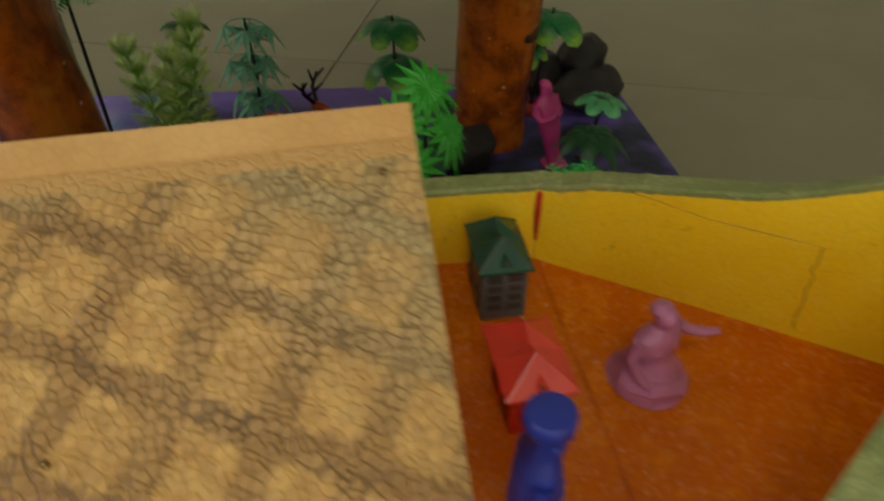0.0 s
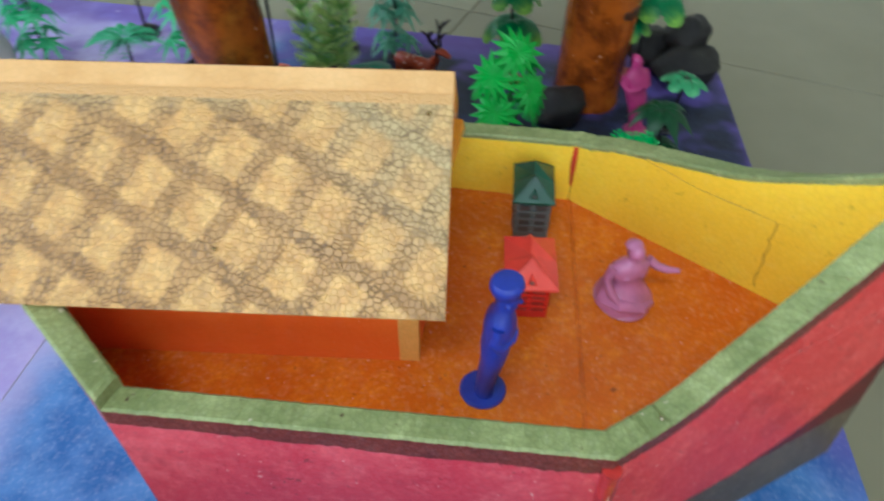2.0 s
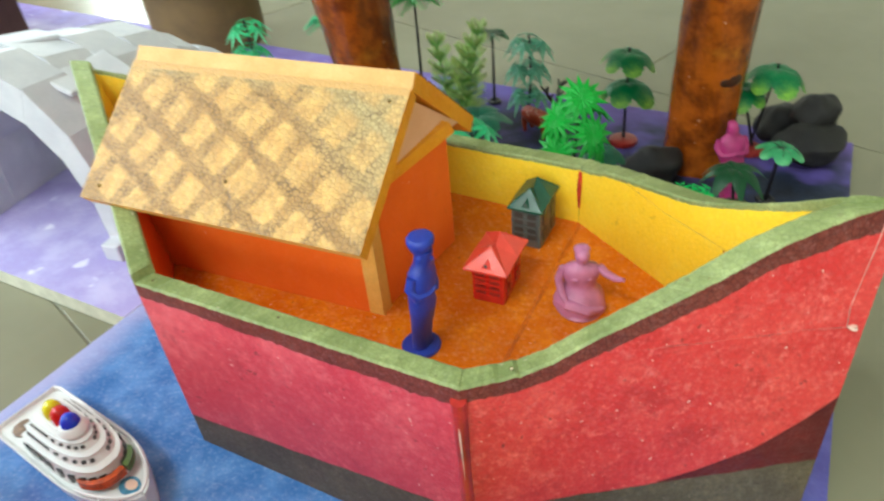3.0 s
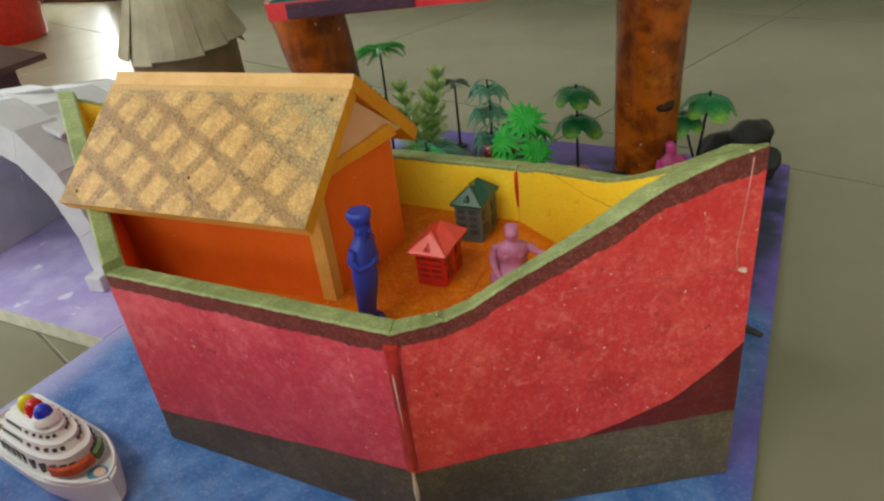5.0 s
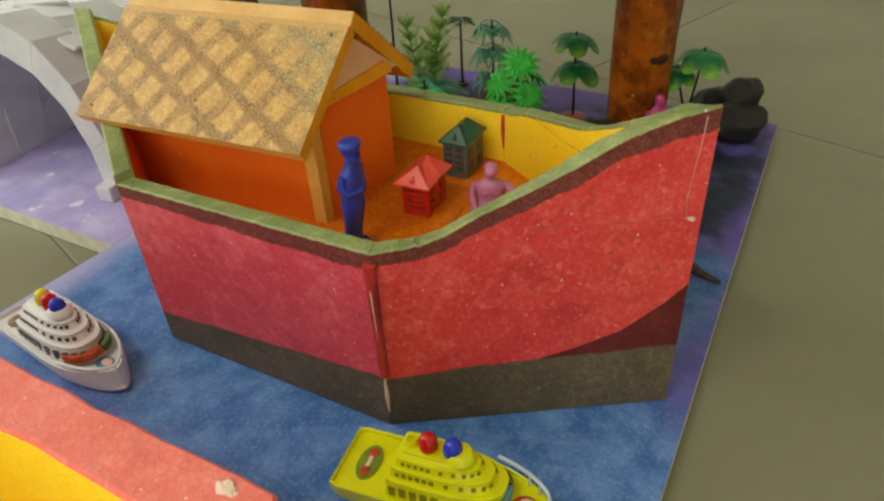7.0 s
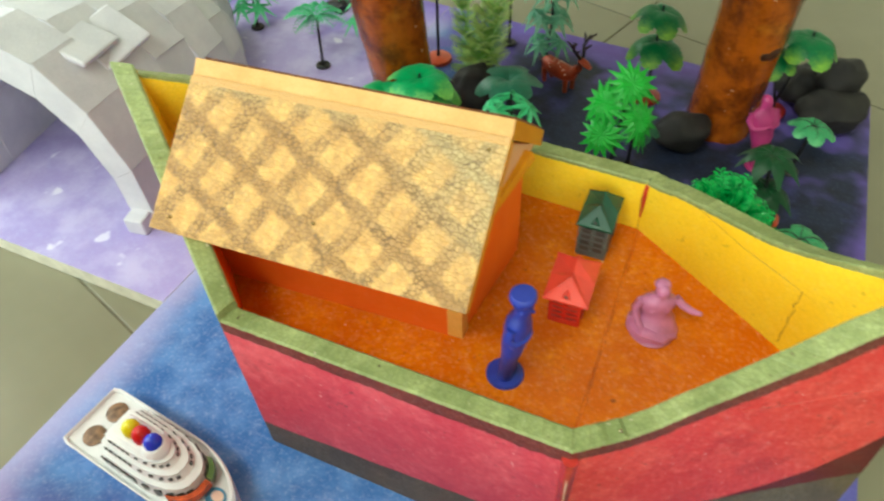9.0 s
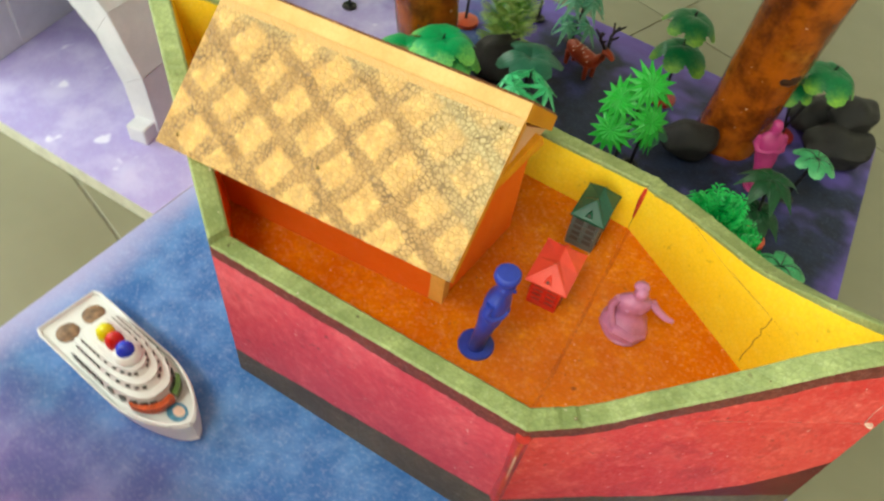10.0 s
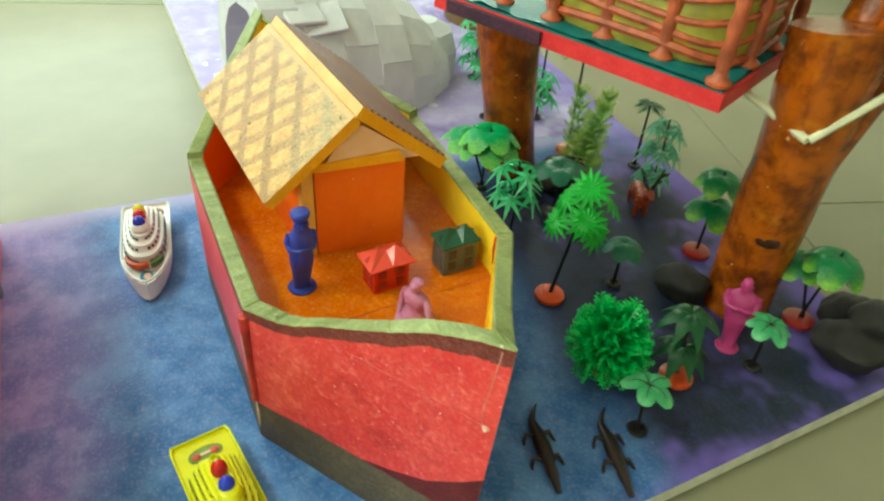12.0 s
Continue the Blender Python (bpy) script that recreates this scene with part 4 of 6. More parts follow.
def kneeling_figure(at, turn, mat, label, scale=1.0, group="", low=1.0):
    """A crouching toy figure in a gown, one arm out, on an oval foot."""
    k = scale
    b = Build()
    b.lathe([(0.0175 * k, 0), (0.0180 * k, 0.0014), (0.0165 * k, 0.0032), (0.010 * k, 0.004)], 20, squash=0.86)
    rows = []
    for z, rx, ry, dx in ((0.003, 0.0158, 0.0160, 0.001), (0.0075, 0.0154, 0.0158, 0.0012), (0.012, 0.0138, 0.0148, 0.0008), (0.0165, 0.0104, 0.0122, 0.0), (0.021, 0.0080, 0.0102, -0.0008), (0.025, 0.0072, 0.0098, -0.0006),
                          (0.031, 0.0076, 0.0112, 0.0004), (0.0365, 0.0070, 0.0122, 0.0006), (0.0405, 0.0054, 0.0100, 0.001), (0.0425, 0.0038, 0.0056, 0.0012), (0.0440, 0.0031, 0.0033, 0.0014), (0.047, 0.0030, 0.0032, 0.0018)):
        row = []
        for i in range(22):
            a = 2 * math.pi * i / 22
            f = 1 + (0.06 * math.sin(7 * a + z * 60) if z < 0.02 else 0)
            row.append((k * (dx + rx * f * math.cos(a)), k * ry * f * math.sin(a), k * z))
        rows.append(row)
    b.rings(rows)
    b.blob((0.0052 * k, 0.0047 * k, 0.0062 * k), (0.0024 * k, 0, 0.0512 * k), n=14)
    b.blob((0.0046 * k, 0.0052 * k, 0.0036 * k), (-0.0006 * k, 0, 0.0545 * k), n=12)
    for sd in (-1, 1):
        b.blob((0.0030 * k, 0.0034 * k, 0.0032 * k), (0.0052 * k, sd * 0.0040 * k, 0.0315 * k), n=10)
    limb = ((0.001, 0.0105, 0.0390), (0.004, 0.0145, 0.0345), (0.009, 0.0190, 0.0345), (0.0130, 0.0235, 0.0365))
    b.tube([tuple(k * c for c in q) for q in limb], [0.0030 * k, 0.0028 * k, 0.0024 * k, 0.0016 * k], 9)
    limb = ((0.001, -0.0108, 0.0390), (0.001, -0.0135, 0.0290), (0.005, -0.0125, 0.0195), (0.0115, -0.0090, 0.0125))
    b.tube([tuple(k * c for c in q) for q in limb], [0.0030 * k, 0.0028 * k, 0.0025 * k, 0.0020 * k], 9)
    b.tube([tuple(k * c for c in q) for q in ((0.002, -0.011, 0.008), (0.011, -0.008, 0.0115), (0.0150, 0.003, 0.0090), (0.010, 0.012, 0.0055))], [0.0052 * k, 0.0046 * k, 0.0040 * k, 0.0030 * k], 9)
    b.v = [(x, y, z * low) for x, y, z in b.v]
    single("toy_figure", b, mat, label, "toy figure", at, turn, group=group)


standing_figure((-0.0630, 0.0585, DECK_Z), BLUE_TOY, "dark blue plastic toy figure in a cap, standing on the deck", 0.91, (0.07, 0.02), group="toy figures on the deck")
kneeling_figure((0.0135, 0.1385, DECK_Z), -62, PINK_TOY, "mauve plastic toy figure crouching on the deck, one arm stretched out", 1.06, low=0.80, group="toy figures on the deck")


# ---- toy ships on the sea ----
def toy_ship(label, at, turn, body, pane_mat, bulbs, print_mats, length):
    s = thing("toy_ship", label, "toy ship", at, turn, "toy ships on the sea")
    k = length / 0.155

    def outline(x0, x1, w, nose, n=7, sharp=False):
        """Counter-clockwise plan of a deck house or hull with a rounded or pointed bow."""
        pts = [(x0, -w * 0.92), (x0 + 0.006, -w)]
        for i in range(n + 1):
            a = math.pi / 2 * i / n
            if sharp:
                q = 1 - (1 - i / n) ** 1.25
                pts.append((x1 - nose + nose * q, -w * (1 - q ** 2.0) ** 0.64 if i < n else 0.0))
            else:
                pts.append((x1 - nose + nose * math.sin(a) ** 0.9, -w * math.cos(a) ** 0.75 if i < n else 0.0))
        up = [(x, -y) for x, y in reversed(pts[:-1])]
        return [(x * k, y * k) for x, y in pts + up]

    hull = Build()
    levels = [(0.005, 0.82, 0.004), (0.008, 0.90, 0.002), (0.015, 0.97, 0.001), (0.0220, 1.0, 0.0), (0.0245, 1.015, 0.0), (0.0250, 0.99, 0.0002), (0.0245, 0.94, 0.001), (0.0218, 0.925, 0.0015)]
    rows = []
    for z, f, cut in levels:
        rows.append([(x * (1 - cut / 0.05 * 0.1) + cut * k, y * f, z * k) for x, y in outline(0.0, 0.149, 0.0265, 0.062, 11, True)])
    hull.rings(rows)
    h = part("hull", hull, body, s, "moulded hull with a raised rim")
    tiers = [(0.040, 0.122, 0.0225, 0.048, 0.0218, 0.0385), (0.043, 0.113, 0.0180, 0.042, 0.0385, 0.0460), (0.046, 0.104, 0.0140, 0.036, 0.0460, 0.0522), (0.050, 0.098, 0.0100, 0.028, 0.0522, 0.0560)]
    for n, (x0, x1, w, nose, z0, z1) in enumerate(tiers):
        out = outline(x0, x1, w, nose, 8)
        inn = outline(x0 + 0.001, x1 - 0.0034, w - 0.0026, nose, 8)
        brim = outline(x0 + 0.0004, x1 - 0.0024, w - 0.0018, nose, 8)
        b = Build().rings([[(x, y, z0 * k) for x, y in out], [(x, y, (z1 - 0.0014) * k) for x, y in inn], [(x, y, (z1 - 0.0012) * k) for x, y in brim], [(x, y, (z1 - 0.0002) * k) for x, y in brim], [(x, y, z1 * k) for x, y in inn]])
        tier = part("deck_house", b, body, s)
        if n < 3:
            m = (5, 6, 5)[n]
            pw = (0.0048, 0.0028, 0.0024)[n]
            ph = (z1 - z0) * (0.52, 0.42, 0.40)[n]
            me = Build().box((pw * k, 0.0010 * k, ph * k)).mesh("window", pane_mat)
            for i in range(m):
                x = x0 + 0.006 + i * (x1 - nose - x0 - 0.004) / (m - 1)
                for sd in (-1, 1):
                    part("window", me, None, tier, at=pose(x * k, sd * (w - 0.0011) * k, (z0 + (z1 - z0) * 0.45) * k))
            for i in range(1, 6):
                a = math.pi / 2 * i / 6
                for sd in (-1, 1):
                    px, py = x1 - nose + (nose - 0.0013) * math.sin(a) ** 0.9, (w - 0.0011) * math.cos(a) ** 0.75
                    part("window", me, None, tier, at=pose(px * k, sd * py * k, (z0 + (z1 - z0) * 0.45) * k, 0, 0, -sd * math.degrees(a) * 0.8))
    # windscreen print on the front of the lowest house
    for mt, a0, a1 in ((print_mats[0], -0.9, 0.1), (print_mats[1], 0.15, 0.75)):
        pts = []
        for i in range(7):
            a = a0 + (a1 - a0) * i / 6
            c = math.cos(a)
            pts.append((0.122 - 0.048 + 0.0484 * c ** 0.9, 0.0228 * math.copysign(abs(math.sin(a)) ** 0.75, math.sin(a)) if abs(a) > 1e-6 else 0.0))
        vs = [(x * k, y * k, z * k) for z in (0.0270, 0.0335) for x, y in pts]
        vs += [(x * k + 0.0008, y * k * 1.03, z) for x, y, z in vs]
        fs = [(14 + i, 14 + i + 1, 21 + i + 1, 21 + i) for i in range(6)] + [(i + 1, i, 7 + i, 8 + i) for i in range(6)]
        fs += [(0, 14, 21, 7), (20, 6, 13, 27)] + [(7 + i, 21 + i, 22 + i, 8 + i) for i in range(6)]
        part("windscreen", Build().add(vs, fs), mt, s, "printed windscreen sticker")
    # foredeck and stern stickers
    part("sticker", Build().lathe([(0.0085 * k, 0), (0.0085 * k, 0.0005)], 18, squash=0.80, m=pose(0.1320 * k, 0.0, 0.0221 * k)), print_mats[2], s, "oval printed foredeck sticker")
    part("sticker", Build().blob((0.0055 * k, 0.004 * k, 0.0005), (0.1330 * k, 0.001, 0.0226 * k + 0.0004), n=10), CHIP, s, "pale printed patch")
    if body is SHIP_WHITE:
        for sd in (-1, 1):
            part("stern_hatch", Build().lathe([(0.0085 * k, 0), (0.0085 * k, 0.0012), (0.0070 * k, 0.0016)], 20, m=pose(0.018 * k, sd * 0.0112 * k, 0.0221 * k)), print_mats[3], s, "round brown printed hatch", True)
    else:
        part("stern_plate", Build().lathe([(0.015 * k, 0), (0.015 * k, 0.0008)], 20, squash=0.55, m=pose(0.019 * k, 0, 0.0221 * k, 0, 0, 90)), plain("plate_green", rgb(126, 158, 44), 0.4, 0.15), s, "oval green printed plate")
        for sd in (-1, 1):
            part("print_shape", Build().blob((0.004 * k, 0.0045 * k, 0.0006), (0.019 * k, sd * 0.008 * k, 0.0230 * k + 0.0002), n=10), STICK_A, s)
        part("print_shape", Build().box((0.003 * k, 0.009 * k, 0.0008), (0.019 * k, 0, 0.0230 * k + 0.0002)), CHIP, s)
        part("funnel", Build().lathe([(0.0055 * k, 0.0525 * k), (0.0045 * k, 0.058 * k), (0.0036 * k, 0.060 * k), (0.0030 * k, 0.060 * k), (0.0028 * k, 0.057 * k)], 14, m=pose(0.054 * k, 0, 0)), body, s, smooth=True)
    part("funnel", Build().lathe([(0.0100 * k, 0.0550 * k), (0.0078 * k, 0.0600 * k), (0.0068 * k, 0.0605 * k)], 18, m=pose(0.088 * k, 0, 0)), body, s, smooth=True)
    for x, mt in bulbs:
        part("bulb", Build().lathe([(0.0062 * k, 0.0560 * k), (0.0066 * k, 0.0595 * k), (0.0060 * k, 0.0640 * k), (0.0036 * k, 0.0675 * k), (0.0008 * k, 0.0685 * k)], 16, m=pose(x * k, 0, 0)), mt, s, "domed plastic bulb", True)
    # bow rail
    rail = Build()
    pts = [q for q in outline(0.0, 0.1475, 0.0252, 0.062, 14, True)[2:-2] if q[0] > 0.106 * k]
    rail.tube([(x, y, 0.0340 * k) for x, y in pts], 0.0015 * k, 7)
    if body is SHIP_WHITE:
        rail = Build().tube([(x, y, 0.0275 * k) for x, y in pts], 0.0014 * k, 7)
    rl = part("bow_rail", rail, CLEAR if body is SHIP_YELLOW else body, s, "", True)
    for i in (1, 4, 7, 10, 13, 15):
        if i < len(pts):
            part("rail_post", Build().tube([(pts[i][0], pts[i][1], 0.0222 * k), (pts[i][0], pts[i][1], 0.0340 * k if body is SHIP_YELLOW else 0.0275 * k)], 0.0010 * k, 6), CLEAR if body is SHIP_YELLOW else body, rl)
    wheel = Build().lathe([(0.0035, -0.0025), (0.0078, -0.0025), (0.0084, -0.001), (0.0084, 0.001), (0.0078, 0.0025), (0.0035, 0.0025)], 18).mesh("wheel", RED_TOY, True)
    for x in (0.034, 0.088):
        for sd in (-1, 1):
            part("wheel", wheel, None, s, "red plastic wheel", at=pose(x * k, sd * 0.0178 * k, 0.0084, 90, 0, 0))
    return s


toy_ship("white plastic toy ferry with three coloured bulbs on the sea", (-0.366, -0.0675, 0.0), -4.0, SHIP_WHITE, PANE,
         ((0.066, BULB_Y), (0.076, BULB_R), (0.088, BULB_B)), (STICK_A, STICK_D, STICK_B, STICK_C), 0.160)
toy_ship("yellow plastic toy ferry with two coloured bulbs on the sea", (0.001, -0.0535, 0.0), 11.5, SHIP_YELLOW, PANE_GOLD,
         ((0.066, BULB_R), (0.083, BULB_B)), (STICK_B, PANE, STICK_A, STICK_C), 0.150)


# ---- the second boat, seen in part beside the ark ----
def red_boat():
    b = thing("foam_boat", "foam model boat with a red rim and yellow inside", "model ship")
    H = 0.190
    out = [(-0.385, -0.200), (0.092, -0.1745), (0.18, -0.262), (0.092, -0.350), (-0.385, -0.350), (-0.47, -0.270)]
    c = Vector((-0.15, -0.262))
    foot = [(c.x + (x - c.x) * 0.90, c.y + (y - c.y) * 0.86) for x, y in out]
    foot[0], foot[1] = (-0.372, -0.231), (0.055, -0.207)
    n = len(out)
    # inner corners where the panels' inner faces meet
    inner = []
    for i in range(n):
        p, q, r = (Vector(out[(i + k) % n]) for k in (-1, 0, 1))
        d0, d1 = (q - p).normalized(), (r - q).normalized()
        n0, n1 = Vector((d0.y, -d0.x)), Vector((d1.y, -d1.x))
        n0, n1 = (-n0 if n0.dot(c - q) < 0 else n0), (-n1 if n1.dot(c - q) < 0 else n1)
        inner.append((n0 + n1) * (0.027 / (1 + n0.dot(n1))))
    rng = random.Random(12)
    for i in range(n):
        j = (i + 1) % n
        steps = 24
        rows = []
        for k in range(steps + 1):
            f = k / steps
            rag = 0.0 if k in (0, steps) else 0.0011
            o = Vector(out[j]).lerp(Vector(out[i]), f)
            q = Vector(foot[j]).lerp(Vector(foot[i]), f)
            m = inner[j].lerp(inner[i], f)
            side = m.normalized()
            e0, e1 = side * rng.uniform(-rag, rag), side * rng.uniform(-rag, rag)
            up = rng.uniform(-rag, rag) * 0.5
            rows.append([(q.x, q.y, 0.001), (o.x + e0.x, o.y + e0.y, H - 0.002), (o.x + m.x * 0.06 + e0.x, o.y + m.y * 0.06 + e0.y, H + up), (o.x + m.x * 0.94 + e1.x, o.y + m.y * 0.94 + e1.y, H + up), (o.x + m.x + e1.x, o.y + m.y + e1.y, H - 0.002), (q.x + m.x, q.y + m.y, 0.001)])
        w = 6
        bu = Build().add([v for r in rows for v in r], [(k * w + q, (k + 1) * w + q, (k + 1) * w + (q + 1) % w, k * w + (q + 1) % w) for k in range(steps) for q in range(w)] + [tuple(range(w - 1, -1, -1)), tuple(steps * w + q for q in range(w))])
        bu.m = [0, 1, 1, 1, 2, 0] * steps + [0, 0]
        part("hull_panel", bu, [RED, CORAL_FOAM, YELLOW], b)
    part("deck", Build().prism([(c.x + (x - c.x) * 0.84, c.y + (y - c.y) * 0.45) for x, y in reversed(out)], 0.052, 0.06), YELLOW, b, "yellow painted deck")
    part("chipped_notch", Build().blob((0.005, 0.003, 0.0012), (0.074, -0.182, H + 0.0003), rough=0.8, n=10), CHIP, b, "chipped rim at the corner")
    part("porthole", Build().lathe([(0.013, -0.0015), (0.013, 0.0015), (0.010, 0.0022)], 18, m=pose(-0.225, -0.2125, 0.05, -82, 0, 3)), PANE, b, "dark round porthole", True)


CORAL_FOAM = foam("rim_coral", rgb(246, 144, 126), rgb(230, 106, 92), blotch=26, beads=0.14, chip_glint=0.8, fine=0.5, dirt=0.35, wash=0.6)
red_boat()


# ---- trees that carry the platform ----
def tree(label, at, height, r0, knots, lean=(0, 0), cut=False, branch=None, flare=0.12, swell=0.2):
    t = thing("tree", label, "model tree", at)
    rows, n, steps = [], 22, 16
    for k in range(steps + 1):
        z = height * k / steps
        f = 1 + flare * math.exp(-z / 0.025) + swell * z / height
        row = []
        for i in range(n):
            a = 2 * math.pi * i / n
            w = 1 + 0.10 * noise.noise(Vector((math.cos(a) * 1.6 + at[0] * 9, math.sin(a) * 1.6, z * 7))) + 0.05 * noise.noise(Vector((math.cos(a) * 4, math.sin(a) * 4 + at[0] * 5, z * 26)))
            row.append((lean[0] * z / height + r0 * f * w * math.cos(a), lean[1] * z / height + r0 * f * w * math.sin(a), z + (0.008 * math.cos(a) if cut and k == steps else 0)))
        rows.append(row)
    tr = part("trunk", Build().rings(rows), BARK, t, "varnished brown paper bark", True)
    for a, z, s in knots:
        d = Vector((math.cos(radians(a)), math.sin(radians(a)), 0))
        q = d * (r0 * 0.97) + Vector((lean[0] * z / height, lean[1] * z / height, z))
        part("knot", Build().lathe([(s * 1.1, -0.003), (s * 0.95, 0.0016), (s * 0.6, 0.0034), (s * 0.15, 0.0030)], 16, squash=0.6, m=Matrix.Translation(q) @ d.to_track_quat("Z", "Y").to_matrix().to_4x4()), KNOT, tr, "dark knot hole", True)
    for pts, rr in branch or []:
        part("branch", Build().tube(pts, rr, 14), BARK, t, "", True)
    return t


tree("model tree trunk of varnished brown paper, carrying the platform", (-0.347, 0.430, 0), 0.262, 0.0335, ((-60, 0.08, 0.012),), lean=(-0.0145, -0.032), swell=0.3)
tree("forked model tree trunk of varnished brown paper with a knot hole", (0.002, 0.549, 0), 0.335, 0.0345, ((-42, 0.118, 0.013), (-100, 0.20, 0.006), (2, 0.232, 0.010)), lean=(0.009, -0.026), cut=True,
     branch=[([(0.006, -0.004, 0.13), (0.014, -0.002, 0.21), (0.024, 0.012, 0.29), (0.042, 0.034, 0.38), (0.056, 0.052, 0.48)], [0.024, 0.026, 0.026, 0.026, 0.026]), ([(-0.006, 0.010, 0.28), (-0.012, 0.034, 0.36), (0.016, 0.040, 0.47)], [0.024, 0.021, 0.020])])


# ---- platform in the trees ----
def platform():
    p = thing("tree_house_platform", "scarlet platform with teal floor and rust railing between trees", "tree house", (0.002, 0.419, 0.2635), 25.5)
    W, D, t = 0.335, 0.235, 0.0165
    part("slab", Build().prism([(-W, 0), (0, 0), (0, 0.02), (0, D), (-W, D)][:2] + [(0, D), (-W, D)], 0.0, t), SCARLET, p, "scarlet foam slab")
    part("edge_strip", Build().box((0.125, 0.004, t - 0.002), (-W + 0.0825, -0.0021, t / 2), bevel=0.001), PLUM, p, "plum painted stretch of the edge")
    top = Build()
    n = 22
    rows = []
    for j in range(9):
        rows.append([(-W + 0.004 + (W - 0.008) * i / n, 0.004 + (D - 0.008) * j / 8, t + 0.004 + 0.005 * noise.noise(Vector((i * 0.9, j * 0.9, 2)))) for i in range(n + 1)])
    vs = [q for r in rows for q in r]
    top.add(vs, [(j * (n + 1) + i, j * (n + 1) + i + 1, (j + 1) * (n + 1) + i + 1, (j + 1) * (n + 1) + i) for j in range(8) for i in range(n)])
    rim = [(-W + 0.003, 0.003), (-0.003, 0.003), (-0.003, D - 0.003), (-W + 0.003, D - 0.003)]
    top.prism(rim, t - 0.001, t + 0.0015)
    part("floor_covering", top, TEAL, p, "lumpy teal floor covering", True)
    post = Build().lathe([(0.0115, 0), (0.0118, 0.003), (0.007, 0.007), (0.0055, 0.012), (0.0075, 0.026), (0.0055, 0.040), (0.0075, 0.052), (0.0055, 0.064), (0.0075, 0.076), (0.005, 0.084)], 12).mesh("rail_post", RUST, True)
    spots = [(-0.012 - 0.062 * i, 0.012 if i == 0 else 0.026) for i in range(6)] + [(-0.012, 0.075 + 0.06 * i) for i in range(3)]
    for x, y in spots:
        part("rail_post", post, None, p, at=pose(x, y, t + 0.003))
    for z in (0.084,):
        part("rail", Build().tube([(-0.325 + 0.0325 * i, 0.026 - (0.014 if i == 10 else 0) + 0.002 * math.sin(i * 2.1 + z * 90), t + z + 0.002 * math.sin(i * 1.7)) for i in range(11)], 0.0040, 7), RUST, p, "", True)
        part("rail", Build().tube([(-0.012, 0.012 + 0.035 * i, t + z) for i in range(6)], 0.0040, 7), RUST, p, "", True)
    for z in (0.024, 0.040, 0.056):
        part("rung", Build().tube([(-0.074, 0.026, t + z), (-0.096, 0.027, t + z + 0.001)], 0.0040, 7), RUST, p, "", True)
    rows = []
    for k in range(9):
        z = 0.20 * k / 8
        f = 1 + 0.05 * math.sin(k * 1.3)
        rows.append([(-0.120 + 0.106 * f * math.copysign(abs(math.cos(a)) ** 0.6, math.cos(a)), 0.112 + 0.086 * f * math.copysign(abs(math.sin(a)) ** 0.6, math.sin(a)), t + 0.004 + z) for a in (2 * math.pi * i / 28 for i in range(28))])
    hut = part("hut", Build().rings(rows), OLIVE, p, "olive-yellow rounded hut wall", True)
    for k in range(4):
        part("band", Build().tube([(-0.120 + 0.109 * math.copysign(abs(math.cos(a)) ** 0.6, math.cos(a)), 0.112 + 0.089 * math.copysign(abs(math.sin(a)) ** 0.6, math.sin(a)), t + 0.014 + 0.016 * k + 0.005 * math.sin(3 * a + k)) for a in (2 * math.pi * i / 28 - 0.3 for i in range(29))], 0.005 - 0.0007 * k, 7), RUST, hut, "", True)
    return p


platform()
frame_sticks = thing("stick_frame", "thin cream sticks joined to a corner round the tree", "sticks", (0, 0, 0.0))
part("stick", Build().tube([(-0.055, 0.489, 0.258), (0.038, 0.498, 0.2435)], 0.0042, 8), STICK, frame_sticks, "", True)
part("stick", Build().tube([(0.038, 0.500, 0.2435), (0.056, 0.546, 0.288), (0.066, 0.572, 0.313)], 0.0042, 8), STICK, frame_sticks, "", True)


